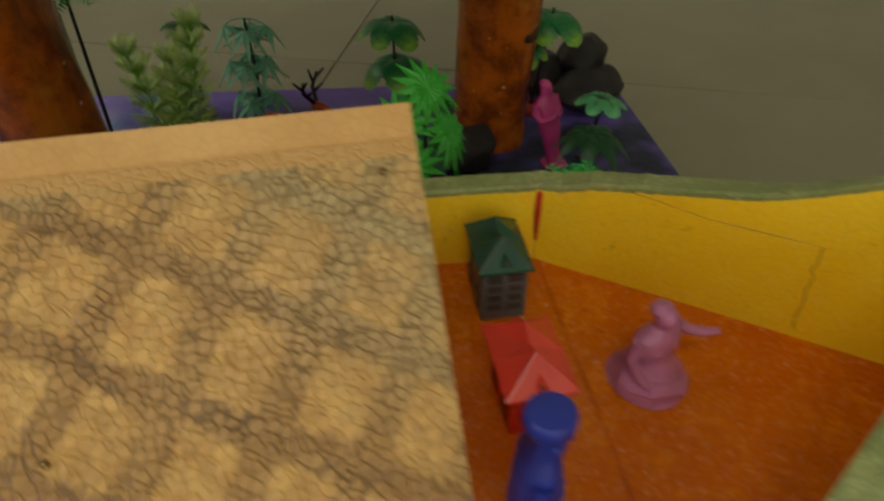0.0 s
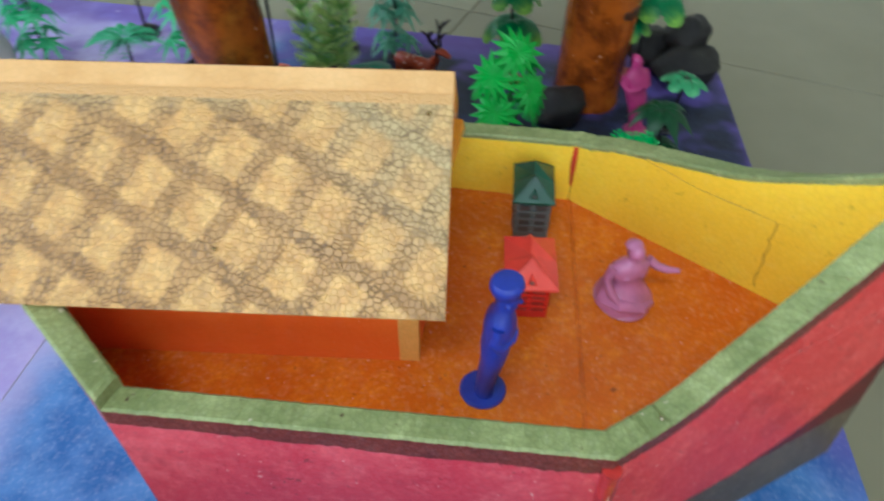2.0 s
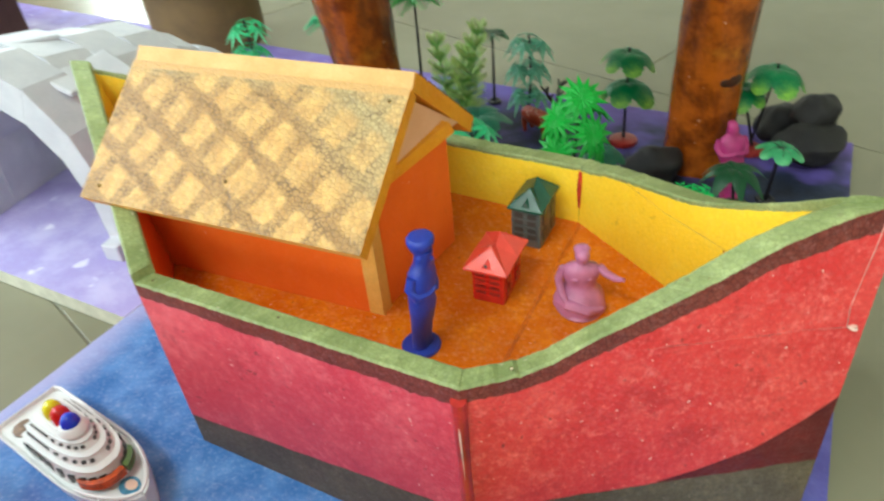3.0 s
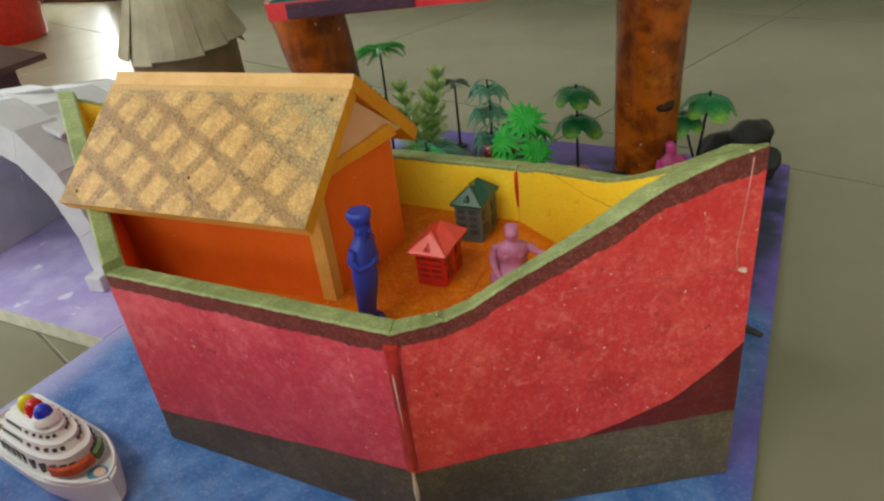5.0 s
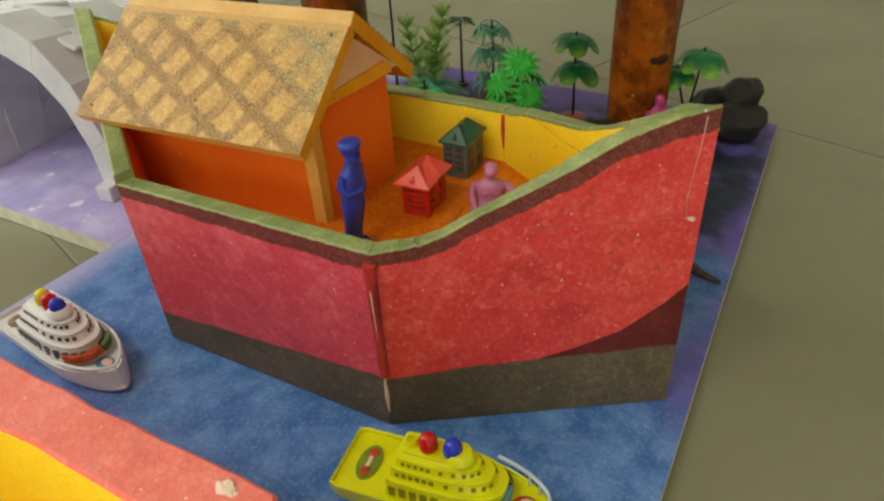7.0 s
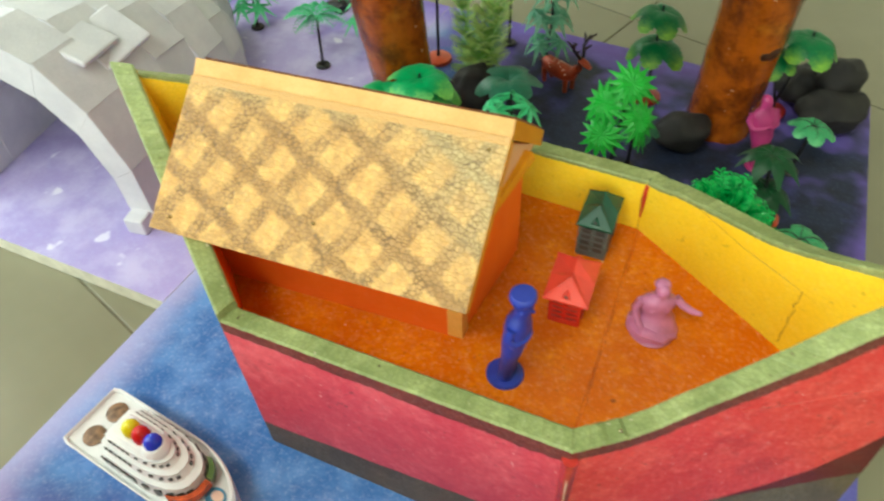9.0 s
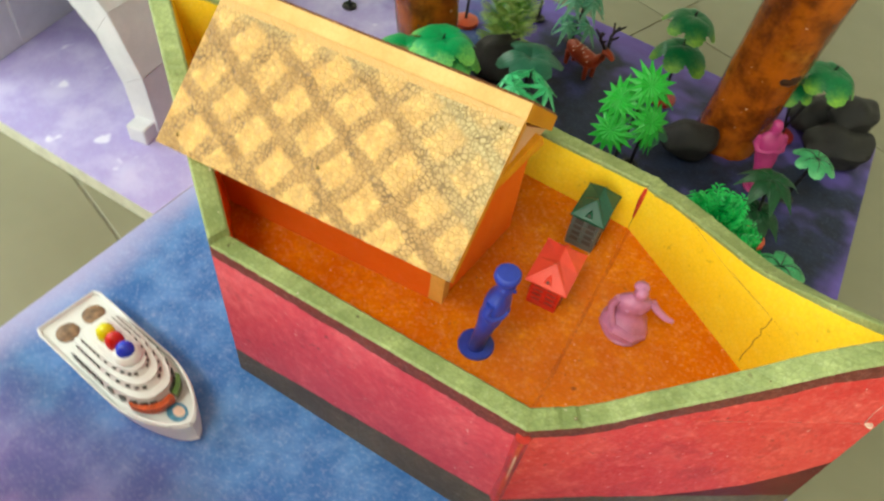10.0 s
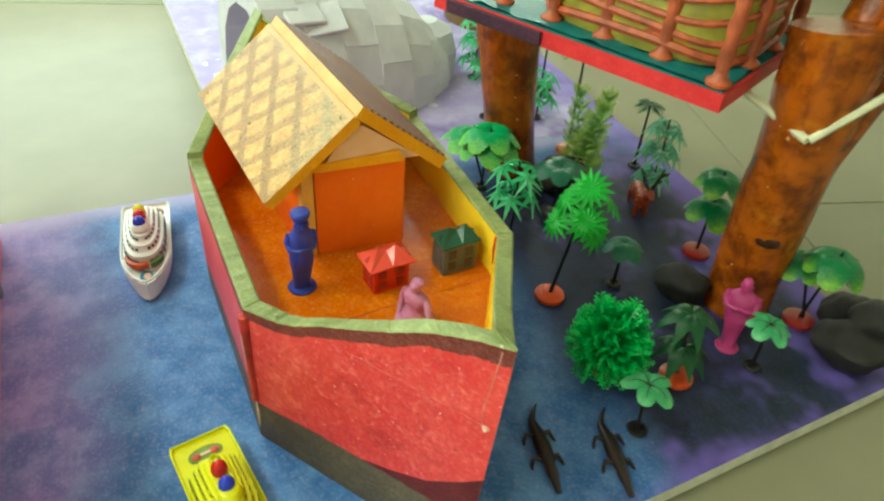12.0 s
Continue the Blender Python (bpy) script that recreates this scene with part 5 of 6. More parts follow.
# ---- foam igloo ----
def igloo():
    g = thing("igloo", "white foam-block igloo with an arched entrance, on the lilac shore", "model igloo", (-0.613, 0.108, 0.0), 12)
    rng = random.Random(4)
    ri, ti = 0.100, 0.026
    depth, ringn = 0.335, 6
    for r in range(ringn):
        y0, y1 = depth * r / ringn, depth * (r + 1) / ringn
        shrink = (1, 1, 1, 1, 0.93, 0.74)[r]
        s1 = (1, 1, 1, 0.97, 0.80, 0.50)[r]
        low = (1, 0.97, 0.92, 0.87, 0.84, 0.82, 0.80)
        n = 9
        for i in range(n):
            a0 = math.pi * (i + (0.5 if r % 2 and 0 < i else 0)) / n
            a1 = math.pi * min(n, i + 1 + (0.5 if r % 2 and i < n - 1 else 0)) / n
            a0, a1 = max(a0, 0), min(a1, math.pi)
            jo = rng.uniform(-0.0008, 0.0014)
            vs = []
            for y, sc, sink in ((y0 + 0.0001, shrink, low[r]), (y1 - 0.0001, s1, low[r + 1])):
                for rad in (ri, ri + ti + jo):
                    for a in (a0 + 0.001, a1 - 0.001):
                        zz = (0.172 if rad == ri else 0.215 + jo) * sc * sink * math.sin(a)
                        vs.append((-(rad) * sc * math.cos(a) * (1 + 0.12 * math.sin(a)), y, max(zz, 0.0)))
            b = Build().add(vs, [(0, 1, 3, 2), (4, 6, 7, 5), (0, 4, 5, 1), (2, 3, 7, 6), (0, 2, 6, 4), (1, 5, 7, 3)])
            part("block", b, WHITE, g)
    for s in (-1, 1):
        part("threshold_block", Build().box((0.022, 0.030, 0.020), (s * 0.113, -0.003, 0.010), bevel=0.002), WHITE, g)
    part("rear_block", Build().lathe([(0.055, 0.0), (0.058, 0.05), (0.048, 0.085), (0.02, 0.10)], 9, m=pose(0, depth - 0.012, 0)), WHITE, g)
    rngb = random.Random(9)
    for i in range(4):
        a = radians(rngb.uniform(25, 155))
        y = rngb.uniform(0.04, 0.17)
        sc = 0.985
        m = Matrix.Translation((-0.128 * sc * math.cos(a) * (1 + 0.12 * math.sin(a)), y, 0.214 * sc * (1 - 0.38 * y) * math.sin(a))) @ Euler((rngb.uniform(-0.2, 0.2), a - math.pi / 2 + rngb.uniform(-0.12, 0.12), rngb.uniform(-0.3, 0.3))).to_matrix().to_4x4()
        part("block", Build().box((rngb.uniform(0.035, 0.06), rngb.uniform(0.04, 0.07), 0.006), (0, 0, -0.0030), bevel=0.0025), WHITE, g, at=m)


igloo()


# ---- huts and clutter at the back of the shore ----
def cone_hut():
    h = thing("paper_hut", "round card hut under a slit buff paper cone roof", "model hut", (-0.915, 0.672, 0.0))
    part("wall", Build().lathe([(0.100, 0), (0.100, 0.135)], 30), CARD, h, "brown card wall", True)
    rng = random.Random(2)
    n = 15
    for i in range(n):
        a0, a1 = 2 * math.pi * i / n, 2 * math.pi * (i + 0.997) / n
        lift = rng.uniform(-0.010, 0.014)
        vs = []
        for r, z in ((0.012, 0.42), (0.07, 0.25), (0.118 + lift * 0.4, 0.122 + lift)):
            for a in (a0, (a0 + a1) / 2, a1):
                vs.append((r * math.cos(a), r * math.sin(a), z))
        vs += [(x * 0.985, y * 0.985, z - 0.002) for x, y, z in vs]
        fs = [(0, 3, 4, 1), (1, 4, 5, 2), (3, 6, 7, 4), (4, 7, 8, 5), (9, 10, 13, 12), (10, 11, 14, 13), (12, 13, 16, 15), (13, 14, 17, 16), (6, 15, 16, 7), (7, 16, 17, 8), (0, 9, 12, 3), (3, 12, 15, 6), (2, 5, 14, 11), (5, 8, 17, 14)]
        part("roof_gore", Build().add(vs, fs), PAPER, h)


cone_hut()
hut = thing("card_hut", "dark brown card hut with a thin overhanging roof", "model hut", (-1.41, 0.39, 0.0), 12)
part("wall", Build().box((0.30, 0.26, 0.11), (0, 0, 0.055), bevel=0.004), CLAY, hut)
part("roof", Build().add([(-0.20, -0.17, 0.125), (0.20, -0.17, 0.120), (0.20, 0.17, 0.120), (-0.20, 0.17, 0.125), (-0.14, 0, 0.24), (0.06, 0, 0.22), (-0.20, -0.17, 0.112), (0.20, -0.17, 0.108), (0.20, 0.17, 0.108), (-0.20, 0.17, 0.112)],
                         [(0, 1, 5, 4), (1, 2, 5), (2, 3, 4, 5), (3, 0, 4), (0, 6, 7, 1), (1, 7, 8, 2), (2, 8, 9, 3), (3, 9, 6, 0), (9, 8, 7, 6)]), CLAY, hut, "sagging brown paper roof")
single("bucket", Build().lathe([(0.15, 0), (0.155, 0.01), (0.185, 0.33), (0.195, 0.335), (0.195, 0.35), (0.18, 0.35), (0.15, 0.03)], 28), RED_TOY, "red plastic bucket standing on the tiled floor", "bucket", (-2.43, 1.15, FLOOR_Z))


# ---- rocks, animals ----
def rock(at, radii, turn, label):
    single("rock", Build().blob(radii, (0, 0, radii[2] * 0.93), n=30, rough=0.22, scale=30), ROCK, label, "rock", at, turn, group="rocks by the tree")


rock((0.115, 0.600, 0), (0.038, 0.034, 0.023), 10, "dark grey clay rock on the forest ground")
rock((0.077, 0.634, 0), (0.028, 0.026, 0.024), 60, "dark grey clay rock on the forest ground")
rock((0.112, 0.626, 0.028), (0.026, 0.025, 0.021), 30, "dark grey clay rock resting on two others")
rock((-0.030, 0.490, 0), (0.032, 0.024, 0.022), 20, "dark clay rock at the foot of the tree")
rock((-0.275, 0.470, 0), (0.036, 0.030, 0.026), 75, "dark clay rock among the plants")
standing_figure((0.056, 0.489, 0.0), ROSE_TOY, "magenta plastic toy figure with folded arms, leaning towards the tree", 0.90, (-0.17, 0.13), cap=False, turn=-50, wide=1.35)


def crocodile(at, turn):
    b = Build()
    rows = []
    for x, y, w, h, z in ((-0.050, 0.010, 0.0012, 0.0014, 0.003), (-0.042, 0.004, 0.0022, 0.0022, 0.0035), (-0.030, -0.001, 0.0036, 0.0032, 0.0045), (-0.016, 0.0, 0.0062, 0.0046, 0.006), (-0.002, 0.0, 0.0078, 0.0052, 0.0068), (0.012, 0.0, 0.0070, 0.0048, 0.0066), (0.020, 0, 0.0052, 0.0040, 0.0066), (0.027, 0, 0.0056, 0.0036, 0.0062), (0.036, 0, 0.0038, 0.0026, 0.0054), (0.046, 0, 0.0026, 0.0018, 0.0046)):
        rows.append([(x, y + w * math.cos(a), z + h * math.sin(a)) for a in (2 * math.pi * i / 12 for i in range(12))])
    b.rings(rows)
    for x, s in ((0.012, 1), (0.012, -1), (-0.014, 1), (-0.014, -1)):
        b.tube([(x, s * 0.005, 0.006), (x - 0.003, s * 0.011, 0.005), (x + 0.002, s * 0.014, 0.0015), (x + 0.006, s * 0.015, 0.0012)], [0.0026, 0.0022, 0.0018, 0.0012], 7)
    for k in range(11):
        b.blob((0.0013, 0.0010, 0.0018), (-0.030 + k * 0.005, 0.0, 0.0092 + 0.0022 * math.sin(k / 11 * math.pi)), n=6)
    single("toy_crocodile", b, SOOT_TOY, "black plastic toy crocodile on the painted ground", "toy crocodile", at, turn, group="toy crocodiles by the bow")


crocodile((0.104, 0.232, 0.0), -11)
crocodile((0.130, 0.291, 0.0), -13)


def deer(at, turn):
    b = Build()
    rows = [[(x, w * math.cos(a), z + h * math.sin(a)) for a in (2 * math.pi * i / 12 for i in range(12))] for x, w, h, z in ((-0.030, 0.004, 0.005, 0.043), (-0.024, 0.009, 0.010, 0.042), (-0.008, 0.0098, 0.0110, 0.041), (0.012, 0.0095, 0.011, 0.042), (0.022, 0.006, 0.008, 0.046))]
    b.rings(rows)
    b.tube([(0.018, 0, 0.046), (0.027, 0, 0.058), (0.031, 0, 0.068)], [0.0065, 0.0048, 0.0044], 9)
    b.tube([(0.028, 0, 0.069), (0.038, 0, 0.068), (0.045, 0, 0.065)], [0.0046, 0.0042, 0.0024], 9)
    for x in (-0.022, 0.014):
        for s in (-1, 1):
            b.tube([(x, s * 0.006, 0.038), (x + 0.001, s * 0.0065, 0.018), (x, s * 0.0065, 0.0)], [0.004, 0.0024, 0.0026], 7)
    for s in (-1, 1):
        b.tube([(0.030, s * 0.002, 0.072), (0.024, s * 0.009, 0.084), (0.028, s * 0.014, 0.097)], [0.0024, 0.0021, 0.0012], 6, slot=1)
        for q, e in (((0.026, s * 0.006, 0.079), (0.034, s * 0.010, 0.088)), ((0.025, s * 0.010, 0.087), (0.018, s * 0.015, 0.096)), ((0.026, s * 0.012, 0.091), (0.034, s * 0.017, 0.100))):
            b.tube([q, e], [0.0020, 0.0010], 5, slot=1)
    for k in range(14):
        rng = random.Random(k)
        x = rng.uniform(-0.02, 0.016)
        a = rng.uniform(0.2, 2.9)
        b.blob((0.0011, 0.0011, 0.0011), (x, 0.0096 * math.cos(a), 0.0415 + 0.0108 * math.sin(a)), slot=2, n=6)
    single("toy_deer", b, [BROWN_TOY, SOOT_TOY, CHIP], "red-brown spotted plastic toy deer among the plants", "toy deer", at, turn)


deer((-0.195, 0.548, -0.020), -24)


# ---- plastic plants ----
def leaf_mesh(name, mat, length, width, teeth=0, bite=0.25, cup=0.25, droop=0.35, n=12, point=0.7, disc=False):
    """A leaf along x from its stalk: a bowed blade with a toothed rim and some thickness at the midrib."""
    b = Build()
    n = max(n, teeth * 2)
    vs = []
    for i in range(n + 1):
        s = i / n
        w = width * 0.5 * math.sin(math.pi * min(s ** point, 1) * 0.97 + 0.04)
        if disc:
            w = width * 0.5 * max(0.0, 1 - abs(2 * s - 1) ** 2.4) ** 0.55 + 0.0004
        if teeth and i % 2:
            w *= 1 - bite
        z = length * (0.16 * math.sin(math.pi * s) - droop * s * s)
        x = length * (s - 0.12 * droop * s * s)
        vs += [(x, -w, z - cup * w), (x, 0, z), (x, w, z - cup * w), (x, 0, z - 0.0007)]
    for i in range(n):
        a, c = 4 * i, 4 * i + 4
        b.f += [(a, c, c + 1, a + 1), (a + 1, c + 1, c + 2, a + 2), (a, a + 3, c + 3, c), (a + 3, a + 2, c + 2, c + 3)]
        b.m += [0] * 4
    b.v = vs
    return b.mesh(name, mat, True)


def star_mesh(name, mat, radius, points, cup=0.25, inner=0.52):
    """A fan leaf: a pleated star round its stalk, shifted so that it grows along x."""
    b = Build()
    n = points * 2
    vs = [(0, 0, 0.0)]
    for i in range(n):
        a = 2 * math.pi * i / n
        r = radius * (1.0 if i % 2 == 0 else inner)
        vs.append((r * math.cos(a), r * math.sin(a), -cup * r + (0.08 * radius if i % 2 else -0.02 * radius)))
    vs = [(x + radius * 0.92, y, z) for x, y, z in vs]
    vs += [(x, y, z - 0.0008) for x, y, z in vs]
    m = n + 1
    b.v = vs
    for i in range(n):
        j = (i + 1) % n
        b.f += [(0, 1 + i, 1 + j), (m, m + 1 + j, m + 1 + i), (1 + i, m + 1 + i, m + 1 + j, 1 + j)]
        b.m += [0] * 3
    b.tube([(0, 0, 0), (radius * 0.5, 0, 0.002), (radius * 0.95, 0, -0.0002)], 0.0006, 5)
    return b.mesh(name, mat, False)


def frond_mesh(name, mat, length, pairs, leaflet, droop=0.5, width=0.1):
    """A feathered frond: a thin rib and pairs of narrow leaflets."""
    b = Build()

    def rib(s):
        return Vector((length * (s - 0.15 * droop * s * s), 0, length * (0.25 * s - droop * s * s)))
    b.tube([rib(s / 6) for s in range(7)], [0.0011, 0.001, 0.0009, 0.0008, 0.0007, 0.0006, 0.0004], 5)
    for k in range(pairs):
        s = 0.12 + 0.86 * k / (pairs - 1)
        q = rib(s)
        ln = leaflet * math.sin(math.pi * (0.18 + 0.74 * s)) + 0.002
        for sd in (-1, 1):
            e = q + Vector((ln * 0.55, sd * ln, -ln * 0.35))
            c = q + Vector((ln * 0.42, sd * ln * 0.45, 0.002))
            wv = Vector((width * ln, -sd * width * ln * 0.4, 0))
            k0 = len(b.v)
            b.v += [tuple(q), tuple(c + wv), tuple(e), tuple(c - wv), tuple(c - Vector((0, 0, 0.001)))]
            b.f += [(k0, k0 + 1, k0 + 2, k0 + 3), (k0, k0 + 4, k0 + 1), (k0 + 1, k0 + 4, k0 + 2), (k0 + 2, k0 + 4, k0 + 3), (k0 + 3, k0 + 4, k0)]
            b.m += [0] * 5
    return b.mesh(name, mat, False)


def plant(label, at, stems, base, base_mat, stem_mat=BLACK, turn=0, group="plastic plants in the forest"):
    p = thing("plastic_plant", label, "toy plant", at, turn, group)
    for pts, rr in stems:
        part("stem", Build().tube(pts, rr, 8), stem_mat, p, "", True)
    if base == "disc":
        part("base", Build().lathe([(0.0165, 0), (0.0175, 0.0015), (0.0170, 0.0055), (0.012, 0.0075), (0.004, 0.008)], 22), base_mat, p, "round plastic foot", True)
    elif base == "ring":
        part("base", Build().lathe([(0.0055, 0), (0.0090, 0.0005), (0.0098, 0.0022), (0.0088, 0.004), (0.0058, 0.004), (0.005, 0.002)], 18), base_mat, p, "small ring foot", True)
    elif base == "clump":
        part("base", Build().blob((0.018, 0.016, 0.010), (0, 0, 0.006), rough=0.5, n=12), base_mat, p, "lumpy foot", True)
    return p


def whorl(p, mesh, count, at, tilt, start=0.0, jitter=0.12, seed=1, scale=1.0):
    rng = random.Random(seed)
    for i in range(count):
        a = 360 * i / count + start + rng.uniform(-1, 1) * 60 * jitter
        part("leaf", mesh, None, p, at=pose(*at, 0, -tilt + rng.uniform(-14, 14) * jitter * 4, a) @ Matrix.Scale(scale * rng.uniform(0.9, 1.08), 4))


UMB = leaf_mesh("leaf", L_DARK, 0.039, 0.030, teeth=9, bite=0.15, cup=0.34, droop=0.45, disc=True)
UMB_BIG = leaf_mesh("leaf", leafy("leaf_emerald", rgb(34, 158, 90), rgb(150, 224, 104), 0.046), 0.047, 0.036, teeth=9, bite=0.16, cup=0.22, droop=0.34, disc=True)
MAPLE = star_mesh("leaf", L_MINT, 0.025, 7, 0.55, 0.30)
MAPLE_PALE = star_mesh("leaf", leafy("leaf_celadon", rgb(86, 152, 118), rgb(136, 196, 158), 0.04), 0.024, 7, 0.75, 0.34)
ROUND_BIG = leaf_mesh("leaf", leafy("leaf_sage", rgb(70, 150, 96), rgb(120, 192, 132), 0.04), 0.034, 0.025, teeth=8, bite=0.08, cup=0.40, droop=0.46, disc=True)
ROUND_DEEP = leaf_mesh("leaf", L_DEEP, 0.030, 0.022, teeth=0, cup=0.35, droop=0.5, disc=True)
BROAD = leaf_mesh("leaf", leafy("leaf_forest", rgb(18, 66, 34), rgb(46, 104, 58), 0.05), 0.043, 0.022, cup=0.45, droop=0.72, n=14, point=0.65)
PALM = frond_mesh("leaf", L_TEAL, 0.042, 9, 0.013, 0.75, 0.16)
PALM_BRIGHT = frond_mesh("leaf", L_BRIGHT, 0.040, 11, 0.014, 0.7, 0.16)
PALM_DEEP = frond_mesh("leaf", L_FERN, 0.055, 11, 0.017, 0.6, 0.17)
FEATHER = frond_mesh("leaf", L_MOSS, 0.036, 9, 0.011, 0.2, 0.13)
SPRIG = frond_mesh("leaf", L_BUSH, 0.020, 5, 0.0070, 0.1, 0.22)


def umbrella_plant(at, heights, base_mat, seed, mesh=UMB, count=6, base="disc", lean=(0, 0), twin=None):
    top = max(heights)
    stems = [([(0, 0, 0.004), (lean[0] * 0.5, lean[1] * 0.5, top * 0.5), (lean[0], lean[1], top + 0.006)], [0.0019, 0.0016, 0.0012])]
    if twin:
        stems.append(([(0.004, 0.003, 0.004), (twin[0], twin[1], twin[2])], [0.0018, 0.0013]))
    p = plant("plastic plant with tiers of dark green leaves, yellow at the rim", at, stems, base, base_mat)
    for k, h in enumerate(heights):
        f = h / top
        whorl(p, mesh, count, (lean[0] * f, lean[1] * f, h), -6 + 4 * k, start=seed * 31 + k * 28, seed=seed + k, scale=1.0 if k == 0 else 0.92)
    if twin:
        whorl(p, mesh, count, (twin[0], twin[1], twin[2]), -4, start=seed * 17, seed=seed + 7, scale=0.85)
    return p


umbrella_plant((-0.089, 0.564, 0), (0.078, 0.115), BRICK, 1, lean=(-0.002, 0.002))
umbrella_plant((0.052, 0.596, 0), (0.108,), BRICK, 2, twin=(-0.016, -0.010, 0.082), lean=(0.014, -0.008))
umbrella_plant((-0.310, 0.364, 0), (0.088, 0.098), BLACK, 3, mesh=UMB_BIG, count=6, base="ring", lean=(0.020, -0.004), twin=(-0.022, -0.012, 0.074))


def fan_mesh(name, mat, radius, points):
    """A round fan leaf with long pleated teeth, its stalk at the middle of the back; it faces z."""
    b = Build()
    n = points * 2
    b.v = [(0, 0, 0)]
    for r, up in ((0.42, 0.02), (1.0, -0.20)):
        for i in range(n):
            a = 2 * math.pi * i / n
            tooth = i % 2 == 0
            rr = radius * (r if r < 1 else (1.0 if tooth else 0.56)) * (1 + 0.06 * math.sin(3 * a))
            b.v.append((rr * math.cos(a), rr * math.sin(a), radius * ((up if tooth else up + 0.05) if r < 1 else (up if tooth else -0.03))))
    k = len(b.v)
    b.v += [(x, y, z - 0.0007) for x, y, z in b.v]
    for i in range(n):
        j = (i + 1) % n
        b.f += [(0, 1 + i, 1 + j), (1 + i, 1 + n + i, 1 + n + j, 1 + j), (k, k + 1 + j, k + 1 + i), (k + 1 + i, k + 1 + j, k + 1 + n + j, k + 1 + n + i), (1 + n + i, k + 1 + n + i, k + 1 + n + j, 1 + n + j)]
    b.m = [0] * len(b.f)
    return b.mesh(name, mat, False)


def star_plant():
    p = plant("bright green fan-leaved plastic plant on an orange foot", (-0.078, 0.343, 0), [([(0, 0, 0.004), (0.001, 0.007, 0.05), (0.003, 0.014, 0.10), (0.004, 0.020, 0.142)], [0.0023, 0.0020, 0.0017, 0.0012])], "disc", TERRA)
    fan = fan_mesh("leaf", L_BRIGHT, 0.0245, 14)
    for at, to in (((0.008, 0.018, 0.150), (0.40, -0.60, 0.68)), ((-0.016, 0.008, 0.131), (-0.30, -0.72, 0.60)), ((0.026, 0.010, 0.120), (0.72, -0.40, 0.55)), ((-0.010, -0.006, 0.105), (-0.10, -0.85, 0.50)),
                   ((0.022, 0.028, 0.100), (0.80, 0.10, 0.58)), ((-0.024, 0.026, 0.120), (-0.72, 0.10, 0.66)), ((0.010, 0.044, 0.131), (0.20, 0.62, 0.74))):
        at = (at[0] * 0.82, at[1], at[2])
        part("leaf", fan, None, p, at=Matrix.Translation(at) @ Vector(to).to_track_quat("Z", "X").to_matrix().to_4x4())
        z = at[2] - 0.016
        part("leaf_stalk", Build().tube([(0.003 * z / 0.1, 0.014 * z / 0.1, z), (at[0] * 0.6, 0.6 * at[1] + 0.4 * 0.014 * z / 0.1, at[2] - 0.008), tuple(Vector(at) - 0.001 * Vector(to))], 0.0010, 6), L_BRIGHT, p)


star_plant()


def maple_plant(at, h, seed, base="ring", base_mat=BLACK, tiers=2, label="teal plastic plant with drooping star-shaped leaves", mesh=None):
    p = plant(label, at, [([(0, 0, 0.003), (0.003, 0.002, h * 0.5), (0.001, 0, h)], [0.0019, 0.0016, 0.0012])], base, base_mat)
    rng = random.Random(seed)
    for k in range(tiers):
        for i in range(4 + k % 2):
            a = i * (90 - 18 * (k % 2)) + k * 40 + rng.uniform(-12, 12)
            part("leaf", mesh or MAPLE, None, p, at=pose(0, 0, h - k * 0.034, 0, rng.uniform(12, 34), a))
    return p


maple_plant((-0.180, 0.340, 0), 0.124, 5)
maple_plant((-0.640, 0.505, 0), 0.120, 6, tiers=3)
maple_plant((-0.470, 0.540, 0), 0.085, 8)
maple_plant((-0.232, 0.596, 0), 0.112, 9, tiers=3, mesh=MAPLE_PALE, label="pale teal plastic plant with drooping leaves")


def rosette(at, h, mesh, count, base, base_mat, seed, label, tilt=10, scale=1.0, lean=(0, 0)):
    p = plant(label, at, [([(0, 0, 0.003), (lean[0] * 0.6, lean[1] * 0.6, h * 0.6), (lean[0], lean[1], h)], [0.0021, 0.0018, 0.0014])], base, base_mat)
    whorl(p, mesh, count, (lean[0], lean[1], h), tilt, start=seed * 23, seed=seed, scale=scale)
    return p


sage_palm = rosette((0.115, 0.329, 0), 0.052, ROUND_BIG, 5, "ring", BLACK, 1, "pale green plastic palm with five broad leaves and a ring foot", 16, 0.74, (-0.010, 0.006))
small_sage_palm = rosette((0.089, 0.494, 0), 0.068, ROUND_BIG, 6, "ring", BLACK, 2, "pale green plastic palm with a ring foot", 12, 0.70, (0.004, -0.008))
sage_rib = Build().tube([(0.034 * (q - 0.055 * q * q), 0, 0.034 * (0.16 * math.sin(math.pi * q) - 0.46 * q * q) + 0.0003) for q in (0.0, 0.2, 0.4, 0.6, 0.8)], [0.0009, 0.0008, 0.0007, 0.0006, 0.0003], 5).mesh("rib", BLACK, True)
for leaf in [o for q in (sage_palm, small_sage_palm) for o in q.children if o.name.startswith("leaf")]:
    part("rib", sage_rib, None, leaf)
rosette((-0.072, 0.427, 0), 0.062, ROUND_DEEP, 6, "ring", BLACK, 3, "deep green plastic palm with a thin black stem", 8, 0.85)
rosette((-0.215, 0.425, 0), 0.075, ROUND_DEEP, 6, "clump", BLACK, 4, "dark teal plastic plant with broad leaves", 18, 1.2)
rosette((-0.497, 0.460, 0), 0.070, PALM, 8, "ring", BLACK, 5, "teal plastic palm with a black trunk", 22, 0.9, (0.0, 0.004))
rosette((-0.560, 0.600, 0), 0.090, PALM, 8, "clump", BLACK, 9, "teal plastic palm at the far edge", 18, 1.0)
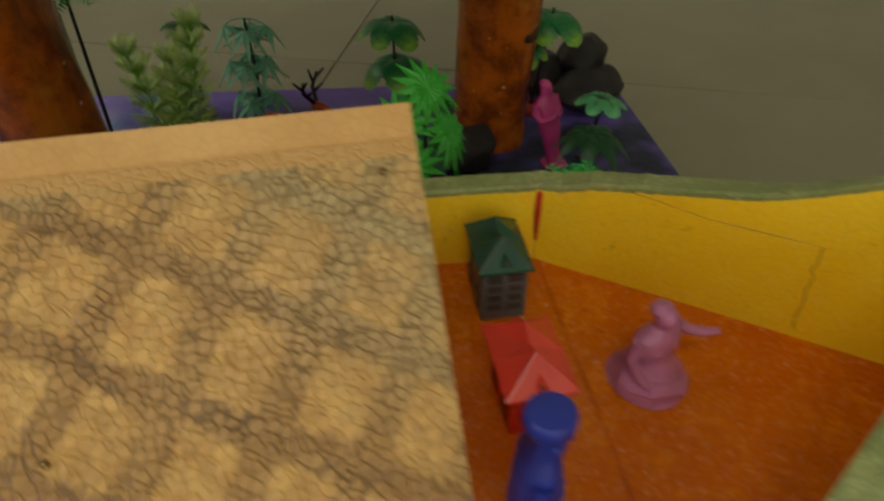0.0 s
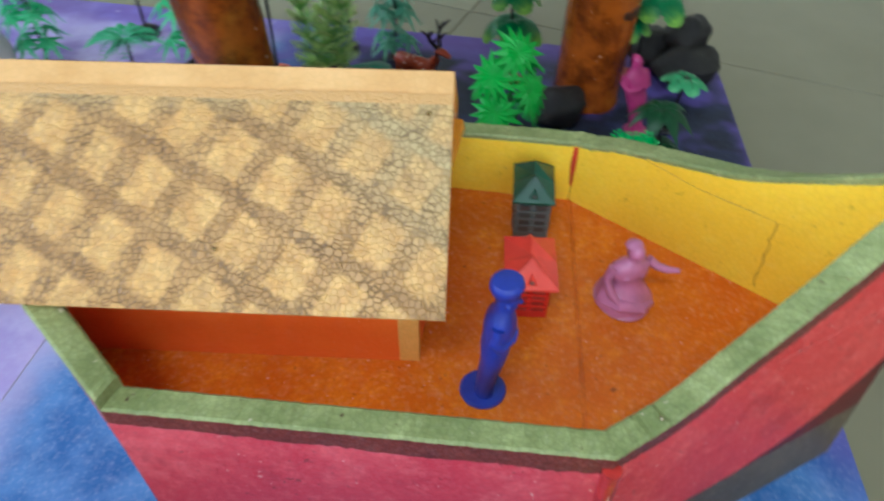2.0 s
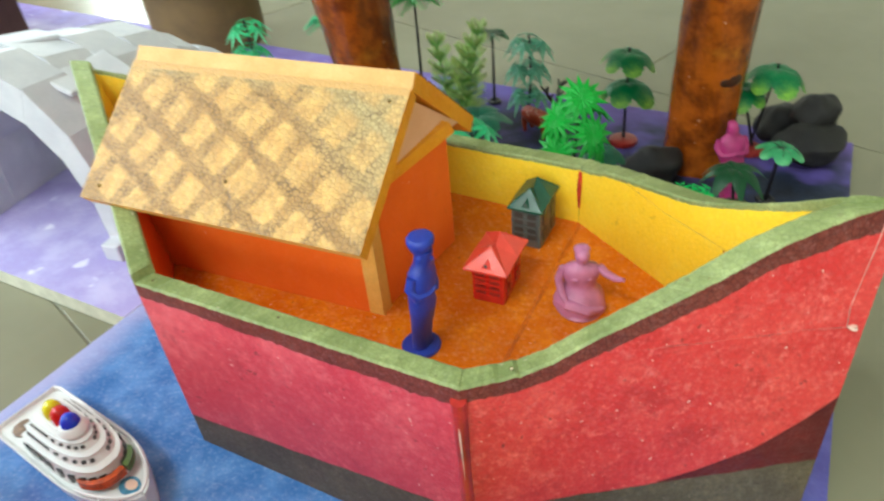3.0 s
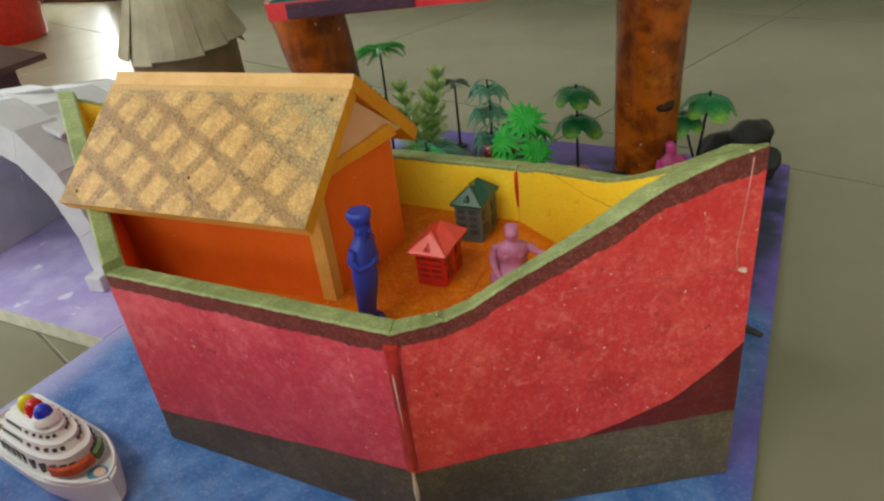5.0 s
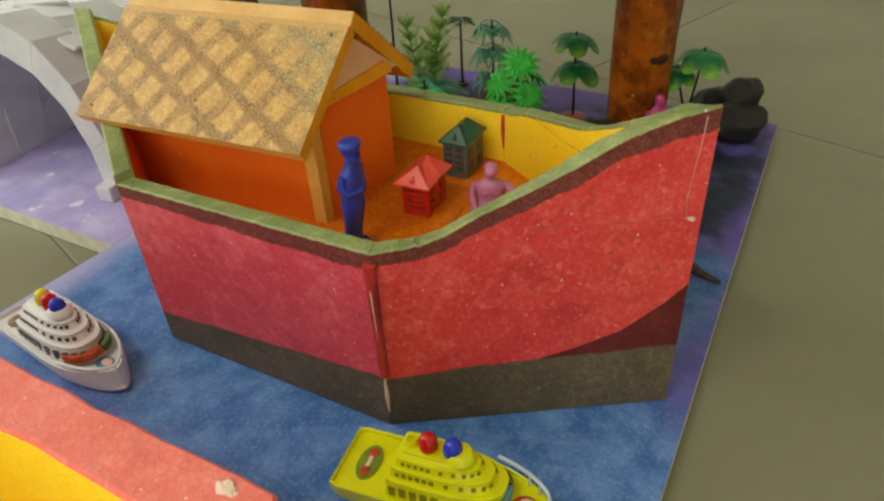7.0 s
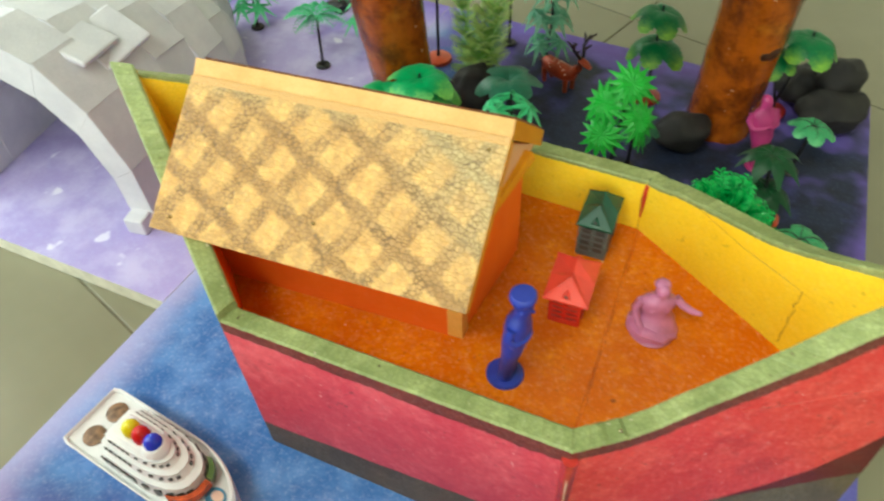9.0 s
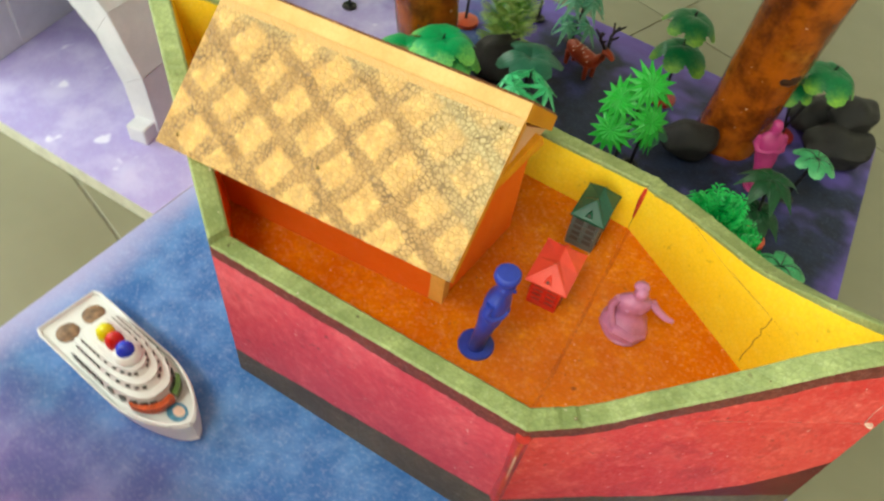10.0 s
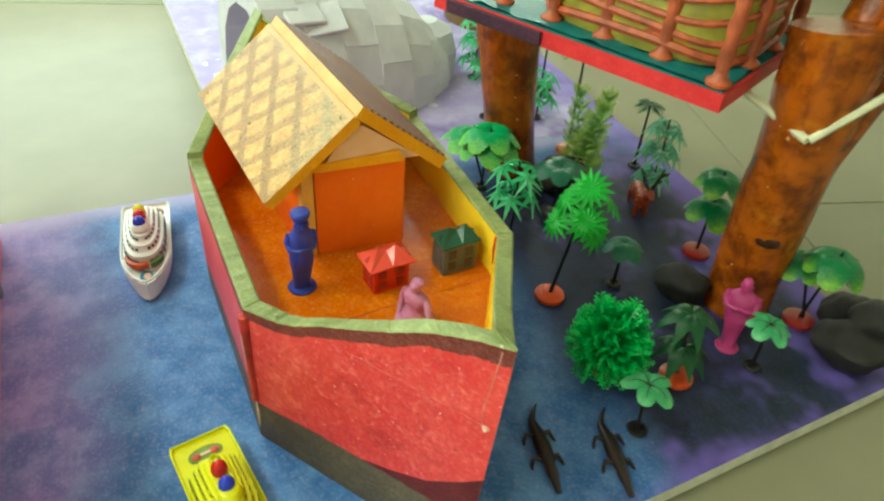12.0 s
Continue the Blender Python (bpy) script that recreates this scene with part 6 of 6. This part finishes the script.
rosette((-0.362, 0.536, 0), 0.165, PALM_BRIGHT, 8, "disc", TERRA, 10, "tall bright green plastic palm with black trunk and orange foot", 12, 0.85, (0.004, -0.004))
dark_palm = rosette((0.074, 0.406, 0), 0.078, BROAD, 8, "disc", TERRA, 11, "dark green two-tiered plastic plant on an orange foot", 10, 0.76, (-0.012, 0.004))
whorl(dark_palm, BROAD, 8, (-0.006, 0.002, 0.040), 2, start=24, seed=21, scale=0.78)
rosette((-0.292, 0.612, 0), 0.100, PALM_DEEP, 7, "ring", BLACK, 12, "thin black-stemmed plastic palm with a small dark tuft", 4, 0.42)


def bush(at, r):
    b = thing("plastic_bush", "bright green ball of forked plastic sprigs", "toy plant", at)
    part("base", Build().lathe([(0.013, 0), (0.013, 0.004), (0.005, 0.008), (0.004, 0.03)], 16), TERRA, b, "", True)
    rng = random.Random(3)
    for i in range(150):
        z = 1 - 1.72 * (i + 0.5) / 150
        a = i * 2.39996
        q = math.sqrt(max(0, 1 - z * z))
        d = Vector((q * math.cos(a), q * math.sin(a), z))
        rr = r * rng.uniform(0.50, 0.78)
        c = d * rr + Vector((0, 0, r * 1.34))
        m = Matrix.Translation(c) @ d.to_track_quat("X", "Z").to_matrix().to_4x4() @ pose(0, 0, 0, rng.uniform(0, 360), 0, 0) @ Matrix.Scale(rng.uniform(0.85, 1.3), 4)
        part("sprig", SPRIG, None, b, at=m)
    part("core", Build().blob((r * 0.42, r * 0.42, r * 0.42), (0, 0, r * 1.18), n=12), L_BUSH, b)


bush((0.038, 0.339, 0.0), 0.0308)


def feather_plant(at, stalks, seed):
    p = plant("light green feathery plastic plant", at, [], "clump", BLACK)
    rng = random.Random(seed)
    for sx, sy, h in stalks:
        st = part("stem", Build().tube([(0, 0, 0.005), (sx * 0.5, sy * 0.5, h * 0.5), (sx, sy, h)], [0.0012, 0.001, 0.0006], 6), L_MOSS, p)
        n = int(h / 0.016)
        for k in range(n):
            f = (k + 1) / n
            sc = 1.0 - 0.4 * f
            for i in range(5):
                part("leaf", FEATHER, None, st, at=pose(sx * f, sy * f, h * f, 0, -14 - 40 * f, i * 72 + k * 31 + rng.uniform(-8, 8)) @ Matrix.Scale(sc, 4))


feather_plant((-0.288, 0.505, 0), ((-0.026, 0.0, 0.115), (0.030, 0.004, 0.135), (0.002, 0.018, 0.10)), 4)


# ---- floor tiles, last ----
def floor_tiles():
    fl = bpy.data.objects["floor"]
    w, ang, ox, oy = 0.80, -15.0, -0.369, 0.008
    me = Build().box((w - 0.002, w - 0.002, 0.008), (0, 0, 0), bevel=0.0012).mesh("tile", TILE)
    turn = pose(ox, oy, FLOOR_Z - 0.0041, 0, 0, ang)
    x0, x1, y0, y1 = ROOM[0], ROOM[1], ROOM[2], ROOM[3]
    h = w / 2 - 0.001
    for i in range(-7, 8):
        for j in range(-7, 8):
            m = turn @ pose((i + 0.5) * w, (j + 0.5) * w, 0)
            ring = [(m @ Vector((a * h, b * h, 0))).to_2d() for a, b in ((-1, -1), (1, -1), (1, 1), (-1, 1))]
            if all(x0 < q.x < x1 and y0 < q.y < y1 for q in ring):
                part("tile", me, None, fl, at=m)
                continue
            for axis, side, sign in ((0, x0, 1), (0, x1, -1), (1, y0, 1), (1, y1, -1)):
                cut = []
                for k, q in enumerate(ring):
                    p = ring[k - 1]
                    dp, dq = sign * (p[axis] - side), sign * (q[axis] - side)
                    if (dp > 0) != (dq > 0):
                        cut.append(p.lerp(q, dp / (dp - dq)))
                    if dq > 0:
                        cut.append(q)
                ring = cut
            if len(ring) > 2:
                part("tile", Build().prism([(q.x, q.y) for q in ring], FLOOR_Z - 0.0081, FLOOR_Z - 0.0001), TILE, fl)


floor_tiles()
